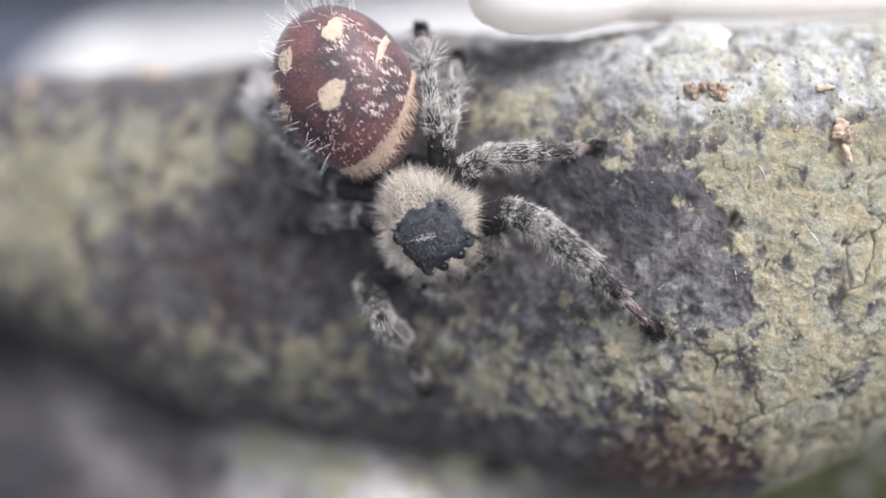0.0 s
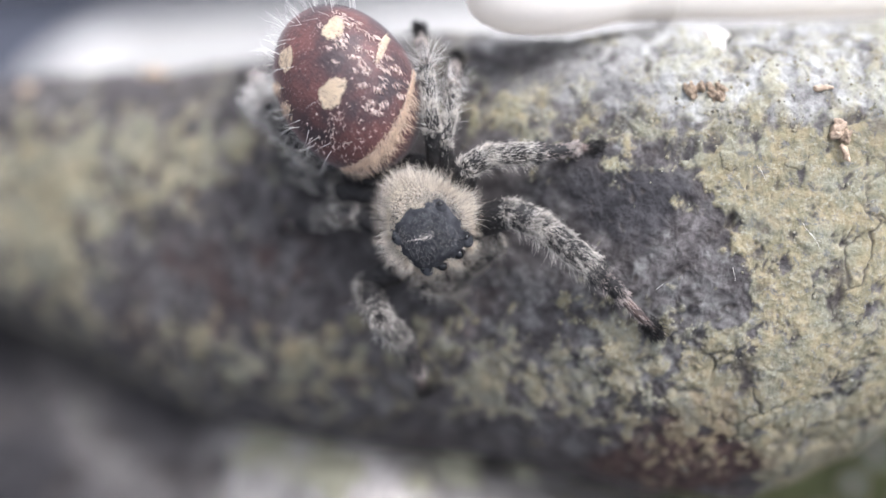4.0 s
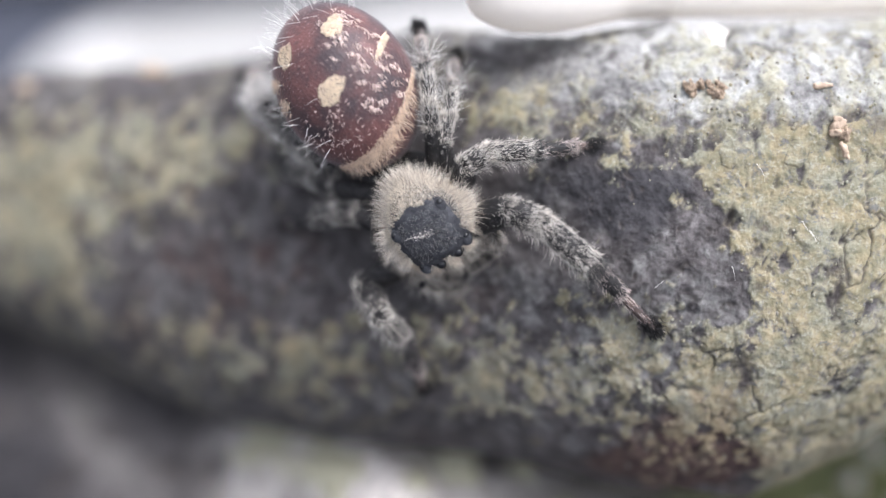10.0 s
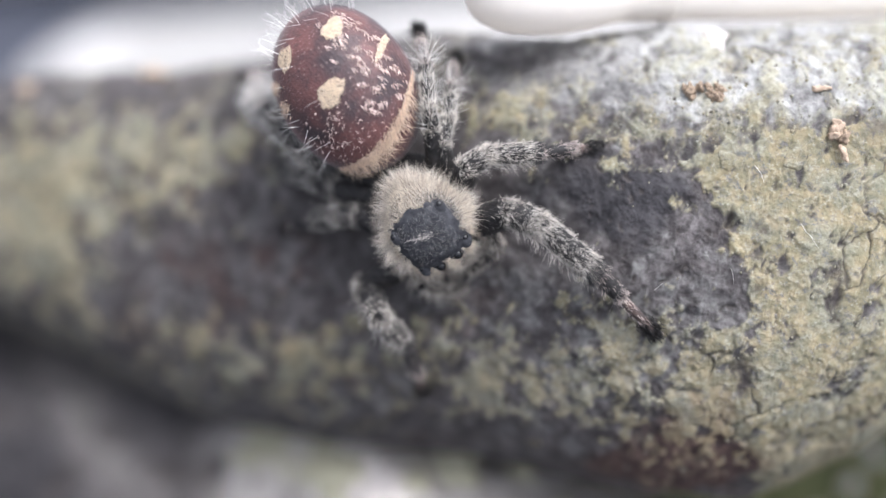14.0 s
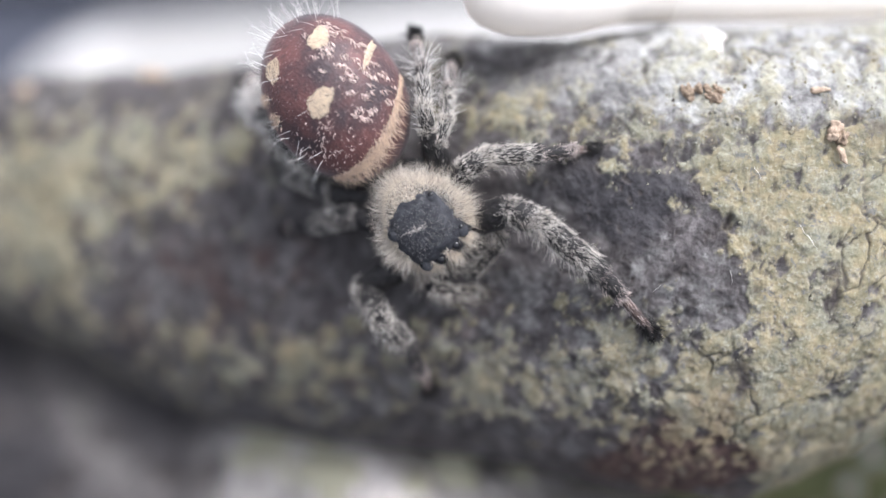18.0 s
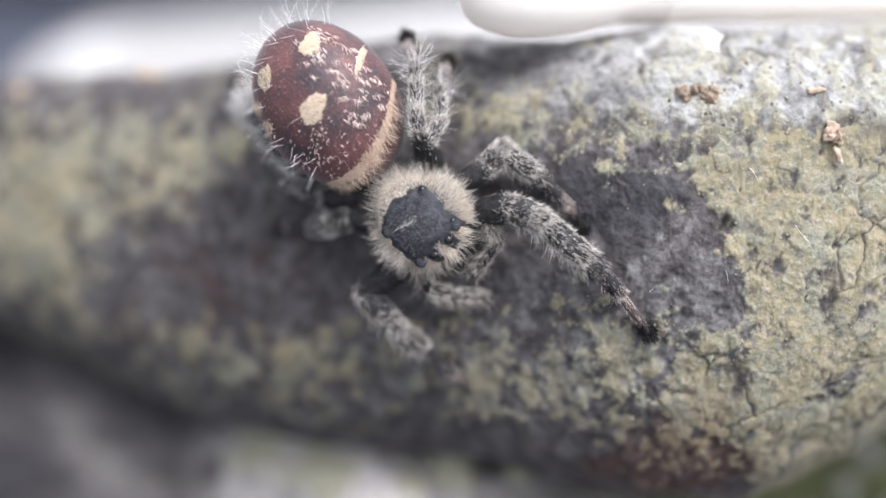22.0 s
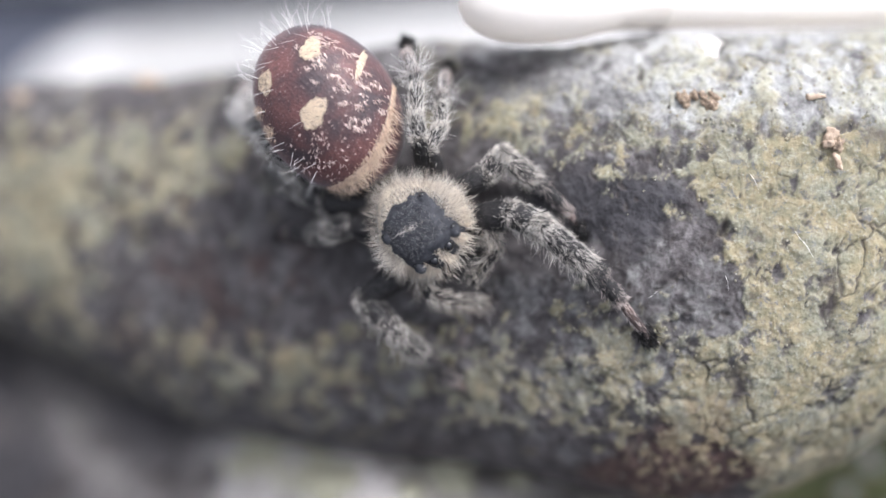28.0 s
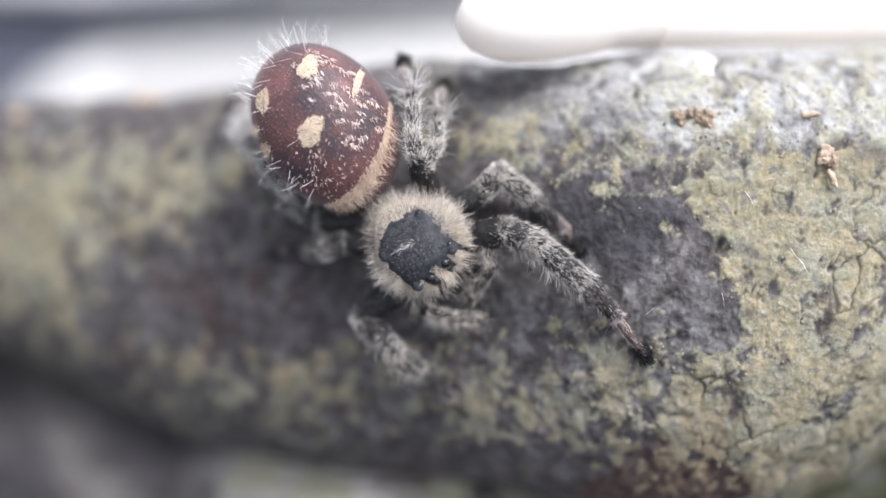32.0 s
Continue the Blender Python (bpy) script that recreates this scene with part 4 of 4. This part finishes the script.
def spider():
    root = new("spider")
    root.matrix_world = PERCH
    root.empty_display_size = 0.005
    tagged(root, "hairy jumping spider, red-brown spotted abdomen, clinging to the branch", "spider")
    heads, bellies = head(root), belly(root)
    leg(root, [(1.59, 1.44, -1.20), (3.66, 2.09, 0.80), (5.35, 1.38, 1.20), (8.55, -1.3, 0.85), (9.77, -2.52, 0.20), (11.89, -4.65, -0.30)],
        [(1.68, 1.97, -1.20), (4.05, 3.05, 0.90), (5.69, 1.93, 1.20), (8.85, -0.85, 0.85), (9.99, -2.18, 0.20), (11.89, -4.65, -0.30)], 17.6, 18.5, 1.0)
    leg(root, [(0.97, 2.99, -1.20), (1.34, 4.54, 0.30), (2.56, 5.22, 0.30), (5.45, 5.35, -0.20), (7.35, 5.64, -0.80), (8.70, 5.74, -1.10)],
        [(0.97, 3.56, -1.20), (2.76, 4.78, -0.80), (4.00, 5.15, -0.80), (5.91, 4.04, -1.20), (7.40, 2.60, -1.30), (8.15, 1.47, -1.00)], 18.0, 18.9, 0.8, 0.85)
    leg(root, [(0.50, 3.79, -1.50), (0.09, 5.90, -0.50), (0.40, 7.29, -0.50), (0.60, 9.10, -1.40), (0.71, 10.5, -3.20), (0.80, 11.6, -5.8)],
        [(0.34, 4.32, -1.50), (-0.12, 5.74, -0.50), (0.12, 7.07, -0.50), (0.35, 8.91, -1.40), (0.55, 10.4, -3.20), (0.74, 11.5, -5.8)], 17.6, 18.5, 0.53, 0.8, 90)
    leg(root, [(-0.28, 4.11, -1.60), (-0.52, 6.62, 0.00), (-0.67, 7.81, 0.30), (-0.84, 10.1, -0.60), (-1.16, 11.6, -1.80), (-1.28, 12.7, -3.2)],
        [(-0.50, 4.61, -1.60), (-0.86, 6.47, 0.00), (-1.01, 7.59, 0.30), (-1.18, 9.85, -0.60), (-1.48, 11.3, -1.80), (-1.6, 12.4, -3.2)], 17.6, 18.5, 0.55, 0.8, 110)
    leg(root, [(-1.45, -0.5, -1.80), (-4.3, -1.9, -3.00), (-3.37, -3.77, -1.30), (-1.98, -5.25, -3.20), (-1.35, -7.17, -4.6), (-1.07, -8.35, -5.8)],
        [(-1.3, -0.3, -1.80), (-4.0, -2.2, -2.60), (-2.27, -4.12, -1.80), (-0.86, -5.25, -3.00), (0.79, -6.85, -4.60), (2.19, -8.01, -5.60)], 17.8, 18.6, 0.92, leg_shade=0.22)
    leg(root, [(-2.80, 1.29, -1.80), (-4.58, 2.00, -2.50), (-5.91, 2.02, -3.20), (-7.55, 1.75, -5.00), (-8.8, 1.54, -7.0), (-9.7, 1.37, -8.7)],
        [(-2.86, 1.67, -1.80), (-4.32, 1.78, -2.50), (-5.53, 1.70, -3.20), (-7.12, 1.58, -5.00), (-8.60, 1.54, -7.0), (-9.7, 1.37, -8.7)], 17.6, 18.5, 0.9, leg_shade=0.4)
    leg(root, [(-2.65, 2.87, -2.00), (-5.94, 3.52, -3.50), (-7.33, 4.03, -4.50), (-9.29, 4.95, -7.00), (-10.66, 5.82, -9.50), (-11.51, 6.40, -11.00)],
        [(-2.90, 3.19, -2.00), (-6.07, 3.32, -3.50), (-7.46, 3.80, -4.50), (-9.35, 4.78, -7.00), (-10.66, 5.75, -9.50), (-11.51, 6.40, -11.00)], 17.6, 18.5, 0.8, leg_shade=0.4)
    leg(root, [(-2.18, 3.35, -2.00), (-5.65, 4.58, -4.00), (-7.67, 5.39, -4.00), (-10.2, 8.30, -4.50), (-11.20, 10.30, -6.80), (-12.58, 11.00, -11.20)],
        [(-2.49, 3.66, -2.00), (-6.11, 4.26, -4.00), (-8.19, 5.07, -4.00), (-10.5, 8.10, -4.50), (-11.45, 10.10, -6.80), (-12.60, 11.00, -11.20)], 17.6, 18.5, 0.85, 1.0, 650)
    return heads, bellies


# ---- crumbs on the bark ----
def nearest_bark(x, y, lift=0.0):
    """A place on the branch's face, in the perch's millimetres."""
    cu, cw, r = (v[0] for v in spine(MAIN, (1, 2, 3), np.array((x, x + 0.01)), 8.0))
    return x, y, cw + 0.85 * r * sunk((y - cu) / r) + lift


def crumb(x, y, size, mat, label, name, turn=0, long=1.0, lift=0.1):
    v, f = egg(size, size * long, size * 0.7, 18, 24, 2.0, 0.9, int(97 * x) % 50)
    ob = link(name, v, f, [mat])
    px, py, pz = nearest_bark(x, y, lift)
    ob.matrix_world = PERCH @ pose(px * MM, py * MM, pz * MM, 0, 0, turn)
    return tagged(ob, label, name)


def crumbs():
    for x, y, s in ((13.7, 8.75, 0.3), (14.2, 8.98, 0.22), (15.0, 8.4, 0.34), (15.25, 8.85, 0.26), (13.4, 8.95, 0.2), (14.7, 8.95, 0.2), (14.75, 8.6, 0.22), (15.3, 8.45, 0.2)):
        crumb(x, y, s, CRUMB, "small brown crumb caught on the lichen", "crumb", 40 * x, 1.3, 0.25)
    for x, y, s in ((21.4, 6.8, 0.36), (21.2, 6.35, 0.3), (21.7, 6.2, 0.3), (21.55, 6.5, 0.26)):
        crumb(x, y, s, HUSK if y > 6.3 else CRUMB, "pale pinkish crumb of husk on the bark", "husk", 33 * x, 1.2, 0.3)
    crumb(-28.6, 11.0, 0.55, HUSK, "small pale lump on the top of the branch", "lump", 10, 1.0, 0.2)
    crumb(-19.4, 12.0, 0.4, HUSK, "small pale orange lump on the top of the branch", "lump", 80, 2.4, 0.2)
    crumb(21.7, 5.2, 0.2, HUSK, "narrow tan seed husk lying on the lichen", "seed_husk", 25, 2.2, 0.25)
    crumb(20.8, 8.9, 0.18, HUSK, "pale splinter lying on the bark", "splinter", 95, 3.4, 0.25)


def flake():
    v, f = egg(0.55, 1.05, 0.16, 14, 22, 2.6, 0.9, 12)
    ob = link("flake", v, f, [STICK])
    px, py, pz = nearest_bark(15.6, 12.3, 0.25)
    ob.matrix_world = PERCH @ pose(px * MM, py * MM, pz * MM, -50, 0, 14)
    tagged(ob, "small white flake stuck to the upper edge of the bark", "flake")


def silk():
    """A few dry threads that cling to the lichen."""
    pts = []
    for x, y, dx, dy in ((19.3, 1.5, 0.5, -1.3), (19.7, 1.0, 0.6, -0.9), (15.6, -0.9, 0.3, -0.8), (11.6, -2.1, 0.5, 0.4), (16.9, 4.6, 0.8, -0.7)):
        pts.append((nearest_bark(x, y, 0.35), (dx, dy, 0.12), math.hypot(dx, dy)))
    v, f = hairs(np.array([p for p, _, _ in pts]), np.array([w for _, w, _ in pts]), [n for _, _, n in pts], 0.009, 0.5)
    ob = link("silk", v, f, [WHITE])
    ob.matrix_world = PERCH
    tagged(ob, "fine white silk threads stuck to the lichen", "silk", kind="stuff")


def key_spider(ob, rows):
    walk(ob, [(t, pose(x * MM, y * MM, z * MM, rx, ry, rz)) for t, x, y, z, rx, ry, rz in rows])


def motions():
    # place in the perch, then degrees of nod, lean and turn
    still = (-0.80, 1.58, -0.60, 4, 14, -144)
    turned = (-0.82, 1.90, -0.60, 27, 14, -132.5)
    key_spider(HEAD, [(0, *still), (17.6, *still), (17.8, -0.82, 1.66, -0.6, 9, 14, -141), (18.0, -0.83, 1.82, -0.6, 16, 14, -136), (18.2, -0.82, 1.88, -0.6, 24, 14, -133.3), (18.5, *turned), (32.0, *turned)])
    key_spider(BELLY, [(0, -5.34, 8.88, -1.5, 0, 0, -148.7), (1.5, -5.34, 8.90, -1.5, 0, 0, -148.7), (2.5, -5.25, 8.96, -1.5, 0, 0, -148.7), (17.6, -5.25, 8.96, -1.5, 0, 0, -148.7),
                       (17.8, -5.42, 8.82, -1.5, 0, 0, -147.8), (18.0, -5.78, 8.58, -1.5, 0, 0, -145.8), (18.2, -5.9, 8.38, -1.5, 0, 0, -145), (18.5, -5.95, 8.28, -1.5, 0, 0, -144.6),
                       (25.5, -5.95, 8.27, -1.5, 0, 0, -144.6), (27.5, -5.93, 8.35, -1.5, 0, 0, -144.6), (32, -5.93, 8.37, -1.5, 0, 0, -144.6)])
    for parts, rest, later, spans, start, end in LEGS:
        times = [0.0] + [start + (end - start) * k / 8 for k in range(9)] + [32.0]
        rows = [[] for _ in parts]
        for t in times:
            s = step_up(t, start, end)
            p = settle(rest * (1 - s) + later * s, spans)
            made = [bone(p[i], p[i + 1]) for i in range(5)]
            rows[0].append((t, made[0]))
            for i in range(1, 5):
                rows[i].append((t, made[0].inverted() @ made[i]))
        for ob, r in zip(parts, rows):
            walk(ob, r)


table()
branch()
low_branch()
stick()
tray()
towel()
moss()
pebble()
HEAD, BELLY = spider()
crumbs()
flake()
silk()
motions()
